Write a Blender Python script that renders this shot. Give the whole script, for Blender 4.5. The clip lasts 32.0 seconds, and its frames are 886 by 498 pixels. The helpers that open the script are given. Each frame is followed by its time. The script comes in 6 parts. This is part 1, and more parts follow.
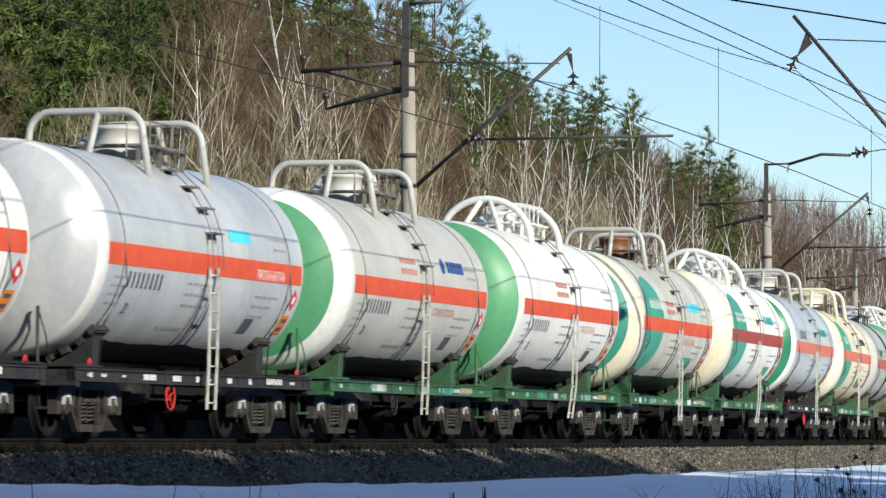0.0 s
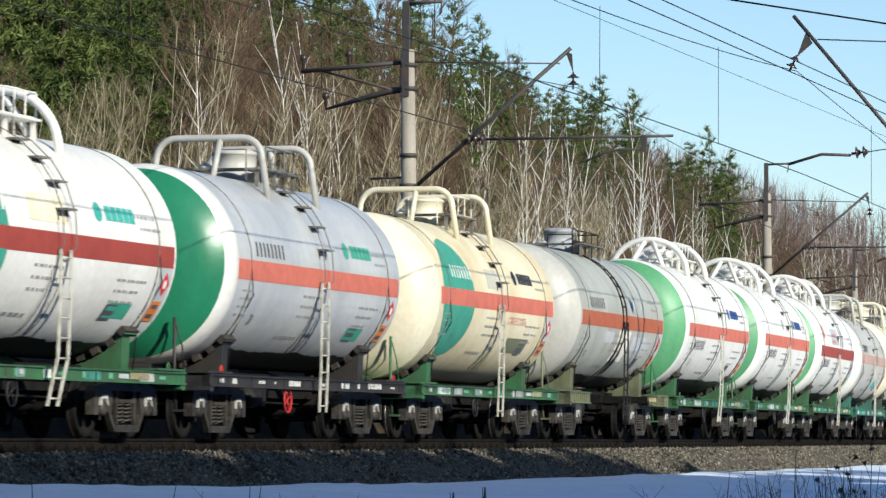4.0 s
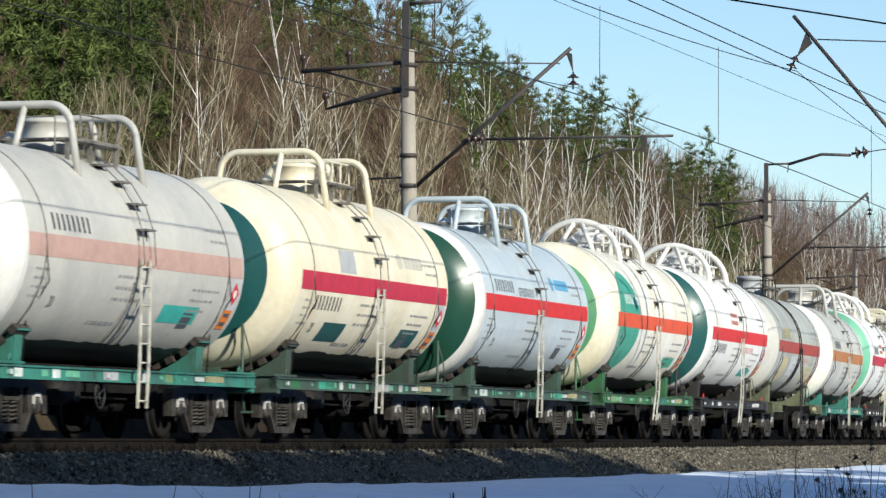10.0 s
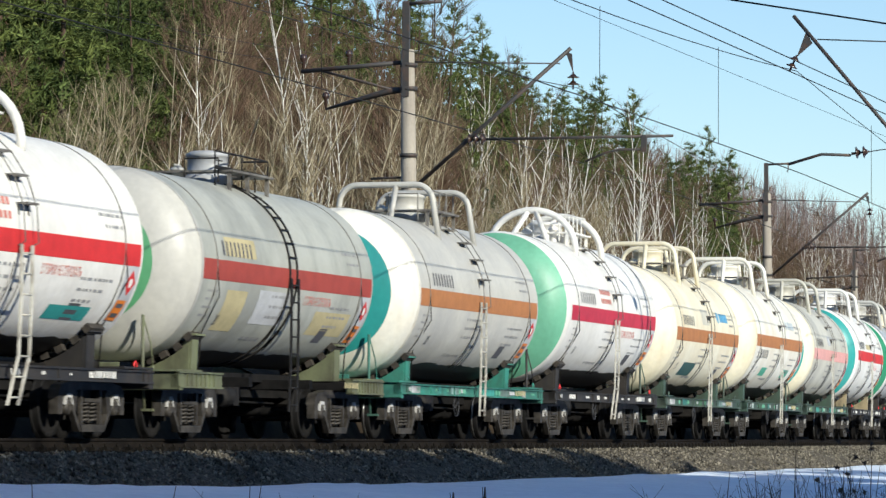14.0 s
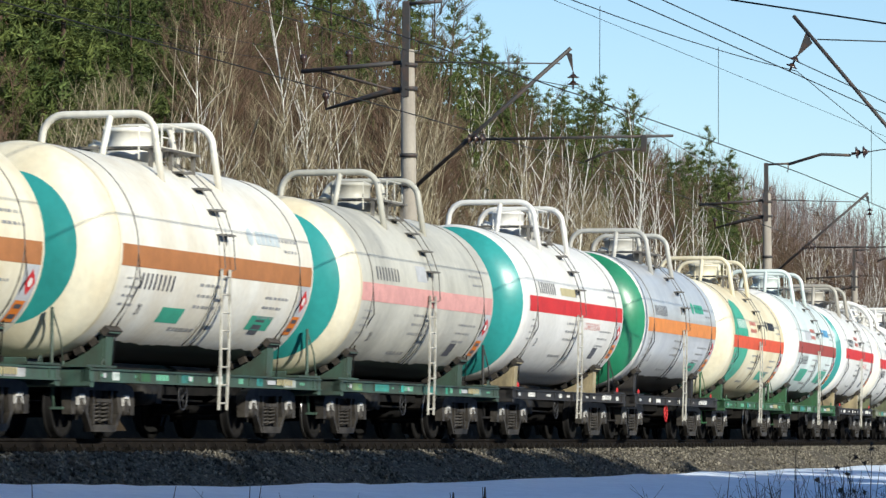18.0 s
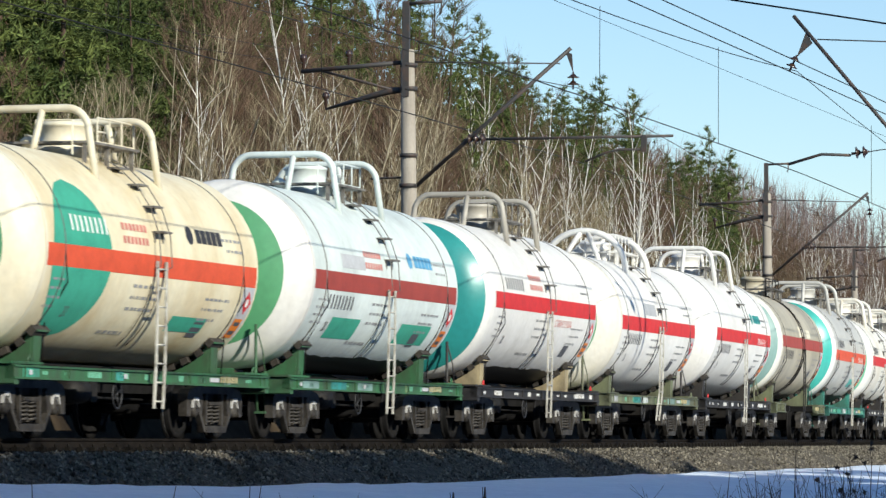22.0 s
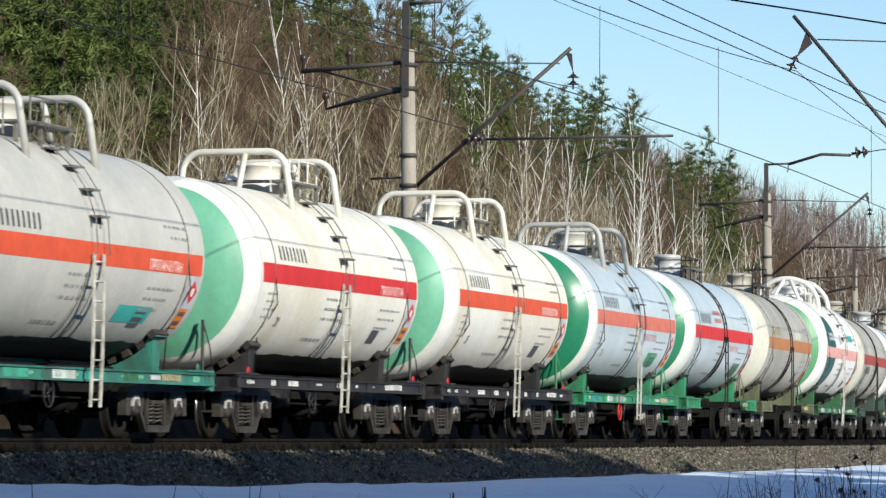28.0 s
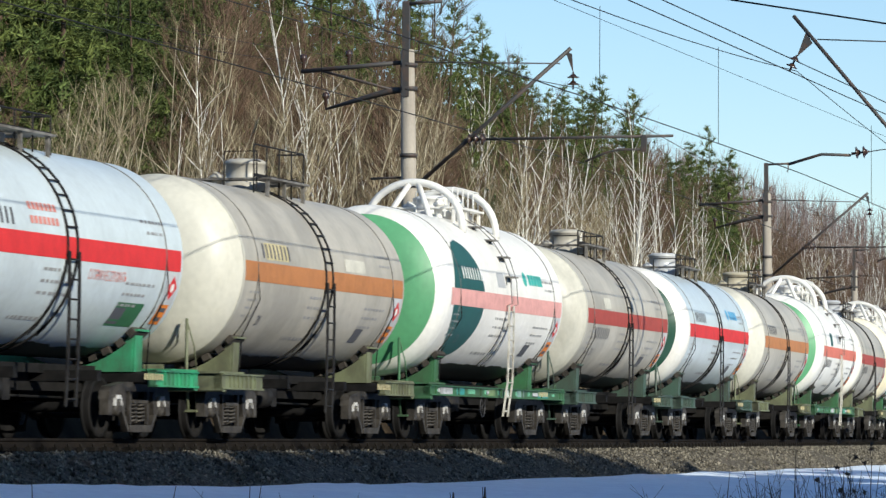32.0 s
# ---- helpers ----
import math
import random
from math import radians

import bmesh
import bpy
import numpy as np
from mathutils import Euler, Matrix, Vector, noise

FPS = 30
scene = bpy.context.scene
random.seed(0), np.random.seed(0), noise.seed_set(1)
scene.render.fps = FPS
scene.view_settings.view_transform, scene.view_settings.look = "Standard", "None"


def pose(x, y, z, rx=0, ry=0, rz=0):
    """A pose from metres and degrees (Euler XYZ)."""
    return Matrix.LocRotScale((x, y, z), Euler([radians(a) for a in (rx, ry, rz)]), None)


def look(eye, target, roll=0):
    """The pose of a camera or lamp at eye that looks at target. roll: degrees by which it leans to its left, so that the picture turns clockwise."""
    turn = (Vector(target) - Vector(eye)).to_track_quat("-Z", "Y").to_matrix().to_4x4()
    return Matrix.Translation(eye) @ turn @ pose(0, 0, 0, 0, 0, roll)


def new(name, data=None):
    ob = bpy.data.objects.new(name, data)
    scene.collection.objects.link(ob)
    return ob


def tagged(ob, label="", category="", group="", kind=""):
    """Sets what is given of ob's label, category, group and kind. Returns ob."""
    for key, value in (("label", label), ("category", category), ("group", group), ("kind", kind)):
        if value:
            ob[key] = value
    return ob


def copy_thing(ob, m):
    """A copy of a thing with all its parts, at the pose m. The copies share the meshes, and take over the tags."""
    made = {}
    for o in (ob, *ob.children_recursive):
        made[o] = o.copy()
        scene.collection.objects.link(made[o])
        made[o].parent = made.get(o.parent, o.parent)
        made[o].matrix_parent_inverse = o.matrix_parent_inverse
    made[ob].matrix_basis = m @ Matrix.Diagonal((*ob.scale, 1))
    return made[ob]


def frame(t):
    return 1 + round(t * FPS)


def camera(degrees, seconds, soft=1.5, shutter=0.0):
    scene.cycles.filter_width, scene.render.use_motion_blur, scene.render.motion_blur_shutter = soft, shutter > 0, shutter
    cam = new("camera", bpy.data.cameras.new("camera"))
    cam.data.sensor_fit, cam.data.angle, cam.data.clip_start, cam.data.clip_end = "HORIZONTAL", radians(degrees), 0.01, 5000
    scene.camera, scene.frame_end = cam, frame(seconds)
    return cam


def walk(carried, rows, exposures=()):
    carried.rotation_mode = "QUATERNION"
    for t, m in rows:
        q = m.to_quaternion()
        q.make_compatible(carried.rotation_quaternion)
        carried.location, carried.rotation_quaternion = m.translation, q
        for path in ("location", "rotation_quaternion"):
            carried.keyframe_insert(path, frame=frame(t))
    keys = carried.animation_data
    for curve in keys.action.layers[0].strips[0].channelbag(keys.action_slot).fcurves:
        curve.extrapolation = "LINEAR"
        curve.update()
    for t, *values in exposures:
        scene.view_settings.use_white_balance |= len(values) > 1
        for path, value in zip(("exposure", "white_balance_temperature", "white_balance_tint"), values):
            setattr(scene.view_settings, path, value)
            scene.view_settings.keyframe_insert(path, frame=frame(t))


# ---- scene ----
# ---- camera ----
D, KAP = 24.912, 0.00111419          # lateral distance of the line, and its curvature
S_BEND, S_EASE = 200.0, 300.0        # the curve turns back between these


def heading(s):
    if s < 0:
        return 0.0
    if s < S_BEND:
        return KAP * s
    top = KAP * S_BEND
    return max(top - KAP * (s - S_BEND), top - KAP * (S_EASE - S_BEND))


ARC = [(0.0, D)]
for _i in range(1, 1700):
    _h = heading((_i - 0.5) * 0.5)
    ARC.append((ARC[-1][0] + 0.5 * math.cos(_h), ARC[-1][1] + 0.5 * math.sin(_h)))


def on_line(s, lat=0.0):
    """A point of the line s metres along it, lat metres to its far side."""
    if s <= 0:
        x, y = s, D
    else:
        i = min(int(s * 2), len(ARC) - 2)
        u = s * 2 - i
        x = ARC[i][0] + (ARC[i + 1][0] - ARC[i][0]) * u
        y = ARC[i][1] + (ARC[i + 1][1] - ARC[i][1]) * u
    h = heading(s)
    return x - math.sin(h) * lat, y + math.cos(h) * lat


def line_pose(s, lat=0.0, z=0.0):
    x, y = on_line(s, lat)
    return pose(x, y, z, 0, 0, math.degrees(heading(s)))


cam = camera(12.7845, 32.0, soft=1.4, shutter=0.2)
EYE = Vector((0, 0, 0.0636))
AZ, UP = 0.35171, 0.04724
AIM = EYE + Vector((math.cos(AZ) * math.cos(UP), math.sin(AZ) * math.cos(UP), math.sin(UP)))
walk(cam, [(0.0, look(EYE, AIM, 0.275)), (32.0, look(EYE, AIM, 0.275))], exposures=[(0.0, 0.22), (32.0, 0.22)])

# ---- world and sun ----
SUN_EL, SUN_OFF = radians(24.3), radians(28)      # off: turned from the line's normal towards the camera's back
TO_SUN = Vector((-math.sin(SUN_OFF) * math.cos(SUN_EL), -math.cos(SUN_OFF) * math.cos(SUN_EL), math.sin(SUN_EL)))
world = bpy.data.worlds.new("world")
scene.world = world
world.use_nodes = True
sky = world.node_tree.nodes.new("ShaderNodeTexSky")
sky.sky_type, sky.sun_disc = "NISHITA", False
sky.sun_elevation = SUN_EL
sky.sun_rotation = math.atan2(TO_SUN.x, TO_SUN.y)
sky.air_density, sky.dust_density, sky.ozone_density = 1.0, 0.0, 4.3
world.node_tree.links.new(sky.outputs[0], world.node_tree.nodes["Background"].inputs[0])
world.node_tree.nodes["Background"].inputs[1].default_value = 0.12
sun = new("sun", bpy.data.lights.new("sun", "SUN"))
sun.data.energy, sun.data.angle, sun.data.color = 5.0, radians(0.55), (0.975, 0.945, 0.825)
sun.matrix_world = look(TO_SUN * 50, (0, 0, 0))

# ---- materials ----
MATS = {}


def material(name, color, rough=0.6, metal=0.0, second=None, scale=4.0, amount=0.5, detail=6.0, bump=0.0, bump_scale=60.0,
             streak=0.0, island=0.0, spec=0.5, sharp=0.12, coat=0.0):
    """A surface of two mingled colours, with fine relief. streak: how far the mottling is drawn out downwards."""
    if name in MATS:
        return MATS[name]
    m = bpy.data.materials.new(name)
    m.use_nodes = True
    nt = m.node_tree
    b = nt.nodes["Principled BSDF"]
    b.inputs["Roughness"].default_value = rough
    b.inputs["Metallic"].default_value = metal
    b.inputs["Specular IOR Level"].default_value = spec
    b.inputs["Coat Weight"].default_value = coat
    tc = nt.nodes.new("ShaderNodeTexCoord")
    mp = nt.nodes.new("ShaderNodeMapping")
    nt.links.new(tc.outputs["Object"], mp.inputs[0])
    mp.inputs["Scale"].default_value = (1, 1, 1.0 / (1.0 + streak))
    oi = nt.nodes.new("ShaderNodeObjectInfo")
    mul = nt.nodes.new("ShaderNodeVectorMath")
    mul.operation = "SCALE"
    mul.inputs[0].default_value = (37.0, 11.0, 5.0)
    nt.links.new(oi.outputs["Random"], mul.inputs["Scale"])
    nt.links.new(mul.outputs[0], mp.inputs["Location"])
    n1 = nt.nodes.new("ShaderNodeTexNoise")
    n1.inputs["Scale"].default_value, n1.inputs["Detail"].default_value = scale, detail
    n1.inputs["Roughness"].default_value = 0.62
    nt.links.new(mp.outputs[0], n1.inputs["Vector"])
    ramp = nt.nodes.new("ShaderNodeValToRGB")
    ramp.color_ramp.elements[0].position, ramp.color_ramp.elements[1].position = 1 - amount - sharp, 1 - amount + sharp
    nt.links.new(n1.outputs["Fac"], ramp.inputs[0])
    mix = nt.nodes.new("ShaderNodeMix")
    mix.data_type = "RGBA"
    mix.inputs[6].default_value = (*color, 1)
    mix.inputs[7].default_value = (*(second or [c * 0.7 for c in color]), 1)
    nt.links.new(ramp.outputs[0], mix.inputs[0])
    n2 = nt.nodes.new("ShaderNodeTexNoise")
    n2.inputs["Scale"].default_value, n2.inputs["Detail"].default_value = scale * 9, 4
    nt.links.new(tc.outputs["Object"], n2.inputs["Vector"])
    hsv = nt.nodes.new("ShaderNodeHueSaturation")
    mr = nt.nodes.new("ShaderNodeMapRange")
    mr.inputs[3].default_value, mr.inputs[4].default_value = 0.86, 1.14
    nt.links.new(n2.outputs["Fac"], mr.inputs[0])
    last = mr.outputs[0]
    if island:
        geo = nt.nodes.new("ShaderNodeNewGeometry")
        m2 = nt.nodes.new("ShaderNodeMapRange")
        m2.inputs[3].default_value, m2.inputs[4].default_value = 1 - island, 1 + island
        nt.links.new(geo.outputs["Random Per Island"], m2.inputs[0])
        mm = nt.nodes.new("ShaderNodeMath")
        mm.operation = "MULTIPLY"
        nt.links.new(last, mm.inputs[0])
        nt.links.new(m2.outputs[0], mm.inputs[1])
        last = mm.outputs[0]
    nt.links.new(last, hsv.inputs["Value"])
    nt.links.new(mix.outputs[2], hsv.inputs["Color"])
    nt.links.new(hsv.outputs[0], b.inputs["Base Color"])
    if bump:
        bp = nt.nodes.new("ShaderNodeBump")
        bp.inputs["Strength"].default_value = 1.0
        bp.inputs["Distance"].default_value = bump
        nb = nt.nodes.new("ShaderNodeTexNoise")
        nb.inputs["Scale"].default_value, nb.inputs["Detail"].default_value = bump_scale, 5
        nt.links.new(tc.outputs["Object"], nb.inputs["Vector"])
        nt.links.new(nb.outputs["Fac"], bp.inputs["Height"])
        nt.links.new(bp.outputs[0], b.inputs["Normal"])
    MATS[name] = m
    return m


# paints of tanks, caps, frames
PAINT = {
    "white": (0.77, 0.755, 0.71), "warmwhite": (0.78, 0.76, 0.68), "cream": (0.78, 0.73, 0.57), "yellow": (0.77, 0.70, 0.50), "dustypink": (0.50, 0.32, 0.27),
    "silver": (0.56, 0.56, 0.545), "grey": (0.53, 0.515, 0.46), "beige": (0.56, 0.54, 0.46), "taupe": (0.42, 0.39, 0.33),
    "tan": (0.46, 0.41, 0.30), "bluish": (0.54, 0.605, 0.62), "mint": (0.70, 0.77, 0.73), "oldgrey": (0.42, 0.425, 0.375),
    "green": (0.10, 0.34, 0.16), "deepgreen": (0.02, 0.22, 0.11), "teal": (0.03, 0.30, 0.28), "turquoise": (0.05, 0.42, 0.36),
    "darkteal": (0.014, 0.085, 0.080), "darkgreen": (0.014, 0.070, 0.042), "mintgreen": (0.16, 0.46, 0.30), "greyteal": (0.22, 0.36, 0.33),
    "redorange": (0.66, 0.09, 0.035), "red": (0.60, 0.03, 0.03), "crimson": (0.50, 0.03, 0.06), "salmon": (0.60, 0.16, 0.11),
    "pink": (0.68, 0.34, 0.31), "brown": (0.42, 0.17, 0.06), "orange": (0.68, 0.24, 0.06), "brownred": (0.34, 0.055, 0.04), "rustorange": (0.42, 0.11, 0.05),
    "black": (0.018, 0.018, 0.02), "olive": (0.16, 0.18, 0.10), "framegreen": (0.035, 0.145, 0.058), "frameteal": (0.035, 0.22, 0.17),
    "framedark": (0.05, 0.10, 0.075), "brightgreen": (0.03, 0.30, 0.14), "saddletan": (0.45, 0.37, 0.22), "cyan": (0.08, 0.62, 0.72),
    "navy": (0.03, 0.08, 0.28), "ink": (0.03, 0.03, 0.035), "fadedred": (0.62, 0.22, 0.18), "plategrey": (0.50, 0.51, 0.52),
    "plateorange": (0.78, 0.22, 0.02), "rust": (0.24, 0.10, 0.045), "patchgrey": (0.42, 0.43, 0.44), "print": (0.30, 0.30, 0.30), "digit": (0.09, 0.09, 0.10), "patchtan": (0.50, 0.43, 0.24),
    # The belly colours hold shade and grime for the tanks' undersides.
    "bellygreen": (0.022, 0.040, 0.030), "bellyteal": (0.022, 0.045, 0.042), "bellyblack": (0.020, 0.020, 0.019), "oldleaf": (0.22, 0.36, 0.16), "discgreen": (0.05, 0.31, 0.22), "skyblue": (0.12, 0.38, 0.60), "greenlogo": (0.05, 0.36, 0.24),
}


def paint(key, kind="tank"):
    c = PAINT[key]
    dirty = {"white": (0.66, 0.64, 0.59), "warmwhite": (0.66, 0.60, 0.48), "cream": (0.66, 0.57, 0.39), "yellow": (0.62, 0.50, 0.29),
             "silver": (0.40, 0.41, 0.42), "grey": (0.42, 0.41, 0.38), "bluish": (0.46, 0.51, 0.52)}.get(key, tuple(v * 0.72 for v in c))
    if kind == "tank":
        shiny = key in ("silver", "deepgreen", "turquoise", "teal", "darkteal", "darkgreen", "bluish")
        return material("tank_" + key, c, rough=0.32 if shiny else 0.46, second=dirty, scale=0.9, amount=0.47, streak=2.6, sharp=0.10 if key in ("oldgrey", "taupe", "tan", "beige") else 0.15,
                        bump=0.0012, bump_scale=9, metal=0.08 if key == "silver" else 0.0, coat=0.15 if shiny else 0.0)
    if kind == "mark":
        return material("mark_" + key, c, rough=0.6, second=dirty, scale=3.0, amount=0.4, sharp=0.2)
    return material("frame_" + key, c, rough=0.6, second=(c[0] * 0.35 + 0.03, c[1] * 0.35 + 0.025, c[2] * 0.35 + 0.02), scale=2.2,
                    amount=0.5, streak=1.0, sharp=0.14, bump=0.002, bump_scale=30)


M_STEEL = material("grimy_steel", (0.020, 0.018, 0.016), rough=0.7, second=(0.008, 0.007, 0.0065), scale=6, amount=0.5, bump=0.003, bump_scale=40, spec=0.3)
M_CAST = material("dusty_cast_iron", (0.058, 0.051, 0.043), rough=0.6, second=(0.020, 0.017, 0.014), scale=5, amount=0.5, bump=0.004, bump_scale=35)
M_TYRE = material("worn_tyre_steel", (0.42, 0.41, 0.39), rough=0.3, metal=0.9, second=(0.2, 0.19, 0.18), scale=8)
M_AXLECAP = material("bright_axle_box", (0.62, 0.61, 0.59), rough=0.4, metal=0.2, second=(0.34, 0.33, 0.31), scale=14, amount=0.4)
# Sooty steel, blackened further to carry the shade under the wagons.
M_SOOT_SHADE = material("shaded_sooty_underframe", (0.011, 0.010, 0.010), rough=0.8, second=(0.005, 0.005, 0.005), scale=5, spec=0.2)
M_TIMBER = material("tarred_timber", (0.05, 0.042, 0.034), rough=0.85, second=(0.02, 0.017, 0.014), scale=6, bump=0.004, bump_scale=30)
M_LADDER = material("pale_ladder_paint", (0.55, 0.53, 0.46), rough=0.6, second=(0.28, 0.25, 0.2), scale=5, amount=0.45)
# Rail and sleeper colours are near black: the shade beside the train is included.
M_RAIL = material("shade_dark_rusty_rail", (0.014, 0.011, 0.009), rough=0.75, second=(0.008, 0.0065, 0.0055), scale=5, spec=0.12)
M_RAILTOP = material("polished_rail", (0.5, 0.49, 0.47), rough=0.28, metal=0.9)
M_SLEEPER = material("shade_dark_concrete_sleeper", (0.017, 0.015, 0.013), rough=0.85, second=(0.009, 0.008, 0.007), scale=4, bump=0.003, spec=0.12)
M_BALLAST = material("crushed_stone", (0.135, 0.120, 0.096), rough=0.9, second=(0.045, 0.040, 0.032), scale=9, amount=0.5, detail=8, bump=0.05, bump_scale=16, spec=0.12)
M_STONE = material("ballast_stone", (0.215, 0.195, 0.155), rough=0.88, second=(0.06, 0.053, 0.042), scale=12, island=0.55, spec=0.12)
M_SNOW = material("wind_packed_snow", (0.78, 0.86, 0.96), rough=0.6, second=(0.66, 0.75, 0.88), scale=0.7, amount=0.45, sharp=0.2, bump=0.10, bump_scale=2.2)
M_CONCRETE = material("weathered_concrete", (0.40, 0.36, 0.30), rough=0.85, second=(0.27, 0.235, 0.19), scale=1.6, amount=0.5, streak=4, bump=0.004, bump_scale=25)
M_IRON = material("mast_iron", (0.045, 0.042, 0.04), rough=0.6, second=(0.10, 0.055, 0.035), scale=4, amount=0.4)
M_WIRE = material("dull_wire", (0.022, 0.022, 0.022), rough=0.7, spec=0.15)
M_PORC = material("brown_porcelain", (0.05, 0.028, 0.02), rough=0.25, coat=0.5)
M_BIRCH = material("birch_bark", (0.80, 0.78, 0.71), rough=0.8, second=(0.20, 0.175, 0.145), scale=3.0, amount=0.33, streak=-0.6, sharp=0.07)
M_TWIG = material("bare_twigs", (0.15, 0.11, 0.068), rough=0.85, second=(0.095, 0.068, 0.044), scale=1.0, island=0.3, spec=0.12)
M_TWIGRED = material("reddish_twigs", (0.165, 0.106, 0.072), rough=0.85, second=(0.105, 0.067, 0.047), scale=1.0, island=0.3, spec=0.12)
M_SAPLING = material("pale_sapling_bark", (0.52, 0.46, 0.33), rough=0.85, second=(0.26, 0.215, 0.14), scale=1.4, spec=0.12)
M_PALETWIG = material("pale_sapling_twigs", (0.32, 0.265, 0.165), rough=0.85, second=(0.17, 0.135, 0.085), scale=1.0, island=0.35, spec=0.12)
M_PINEBARK = material("pine_bark", (0.10, 0.06, 0.036), rough=0.9, second=(0.05, 0.034, 0.024), scale=2.0)
M_NEEDLE = material("pine_needles", (0.082, 0.100, 0.026), rough=0.7, second=(0.036, 0.054, 0.016), scale=0.5, island=0.4, spec=0.12)
M_SPRUCE = material("young_spruce_needles", (0.040, 0.080, 0.034), rough=0.7, second=(0.025, 0.05, 0.024), scale=0.8, island=0.4, spec=0.12)

M_PINE = material("fine_pine_needles", (0.105, 0.130, 0.036), rough=0.7, second=(0.052, 0.078, 0.024), scale=0.5, island=0.5, spec=0.12)
M_FARWOOD = material("distant_bare_wood", (0.27, 0.21, 0.19), rough=0.95, second=(0.17, 0.13, 0.12), scale=0.06, island=0.4)
M_WEED = material("dead_weed_stalk", (0.085, 0.06, 0.04), rough=0.9, second=(0.05, 0.035, 0.025))


# ---- mesh tools ----
class Shape:
    """Vertices and faces that are gathered piece by piece."""

    def __init__(self):
        self.v, self.f, self.smooth = [], [], []

    def add(self, verts, faces, smooth=False):
        o = len(self.v)
        self.v.extend(verts)
        self.f.extend([tuple(i + o for i in q) for q in faces])
        self.smooth.extend([smooth] * len(faces))
        return self

    def box(self, x0, y0, z0, x1, y1, z1, chamfer=0.0):
        c = min(chamfer, (x1 - x0) / 3, (z1 - z0) / 3)
        if c <= 0:
            vs = [(x, y, z) for x in (x0, x1) for y in (y0, y1) for z in (z0, z1)]
            return self.add(vs, [(0, 1, 3, 2), (4, 6, 7, 5), (0, 4, 5, 1), (2, 3, 7, 6), (0, 2, 6, 4), (1, 5, 7, 3)])
        ring = [(x0 + c, z0), (x1 - c, z0), (x1, z0 + c), (x1, z1 - c), (x1 - c, z1), (x0 + c, z1), (x0, z1 - c), (x0, z0 + c)]
        return self.prism([(x, z) for x, z in ring], y0, y1)

    def prism(self, ring, y0, y1):
        """A ring of (x, z), counter-clockwise seen from the near side, pushed from y0 to y1."""
        n = len(ring)
        vs = [(x, y0, z) for x, z in ring] + [(x, y1, z) for x, z in ring]
        fs = [tuple(range(n)), tuple(range(2 * n - 1, n - 1, -1))]
        fs += [(i, i + n, (i + 1) % n + n, (i + 1) % n) for i in range(n)]
        return self.add(vs, fs)

    def tube(self, pts, radii, n=6, smooth=True, cap=True):
        pts = [Vector(p) for p in pts]
        if not hasattr(radii, "__len__"):
            radii = [radii] * len(pts)
        vs, fs = [], []
        side = None
        for i, p in enumerate(pts):
            way = (pts[min(i + 1, len(pts) - 1)] - pts[max(i - 1, 0)]).normalized()
            if side is None:
                side = way.cross(Vector((0, 0, 1)) if abs(way.z) < 0.9 else Vector((1, 0, 0)))
            side = (side - way * side.dot(way)).normalized()
            other = way.cross(side)
            for k in range(n):
                a = 2 * math.pi * k / n
                vs.append(tuple(p + (side * math.cos(a) + other * math.sin(a)) * radii[i]))
        for i in range(len(pts) - 1):
            for k in range(n):
                fs.append((i * n + k, i * n + (k + 1) % n, (i + 1) * n + (k + 1) % n, (i + 1) * n + k))
        if cap:
            fs.append(tuple(range(n - 1, -1, -1)))
            fs.append(tuple(range((len(pts) - 1) * n, len(pts) * n)))
        return self.add(vs, fs, smooth)

    def lathe(self, profile, axis="z", n=24, centre=(0, 0, 0), smooth=True, a0=0.0, a1=2 * math.pi):
        """profile: (distance along the axis, radius)."""
        full = abs(a1 - a0 - 2 * math.pi) < 1e-6
        m = n if full else n + 1
        vs, fs = [], []
        for h, r in profile:
            for k in range(m):
                a = a0 + (a1 - a0) * k / n
                c, s = r * math.cos(a), r * math.sin(a)
                p = {"z": (c, s, h), "x": (h, c, s), "y": (s, h, c)}[axis]
                vs.append((p[0] + centre[0], p[1] + centre[1], p[2] + centre[2]))
        for i in range(len(profile) - 1):
            for k in range(n):
                j = (k + 1) % m
                fs.append((i * m + k, i * m + j, (i + 1) * m + j, (i + 1) * m + k))
        return self.add(vs, fs, smooth)

    def mesh(self, name):
        me = bpy.data.meshes.new(name)
        me.from_pydata(self.v, [], self.f)
        me.polygons.foreach_set("use_smooth", self.smooth)
        me.update()
        return me


MESHES = {}
SIZE = [0.0]             # the tank size that is being built


def kept(key, build, mat):
    """One mesh a shape and material, made the first time that it is asked for."""
    full = (key, mat.name, SIZE[0])
    if full not in MESHES:
        me = build().mesh(key if isinstance(key, str) else key[0])
        me.materials.append(mat)
        MESHES[full] = me
    return MESHES[full]


def part(name, shape, mat, parent, label="", at=None):
    """Links a shape or a mesh as one object under a thing or a part."""
    me = shape.mesh(name) if isinstance(shape, Shape) else shape
    if not me.materials:
        me.materials.append(mat)
    ob = new(name, me)
    ob.parent = parent
    if at is not None:
        ob.matrix_basis = at
    return tagged(ob, label)


def thing(name, label, category, group="", kind="", at=None, data=None):
    ob = new(name, data)
    if at is not None:
        ob.matrix_basis = at
    return tagged(ob, label, category, group, kind)


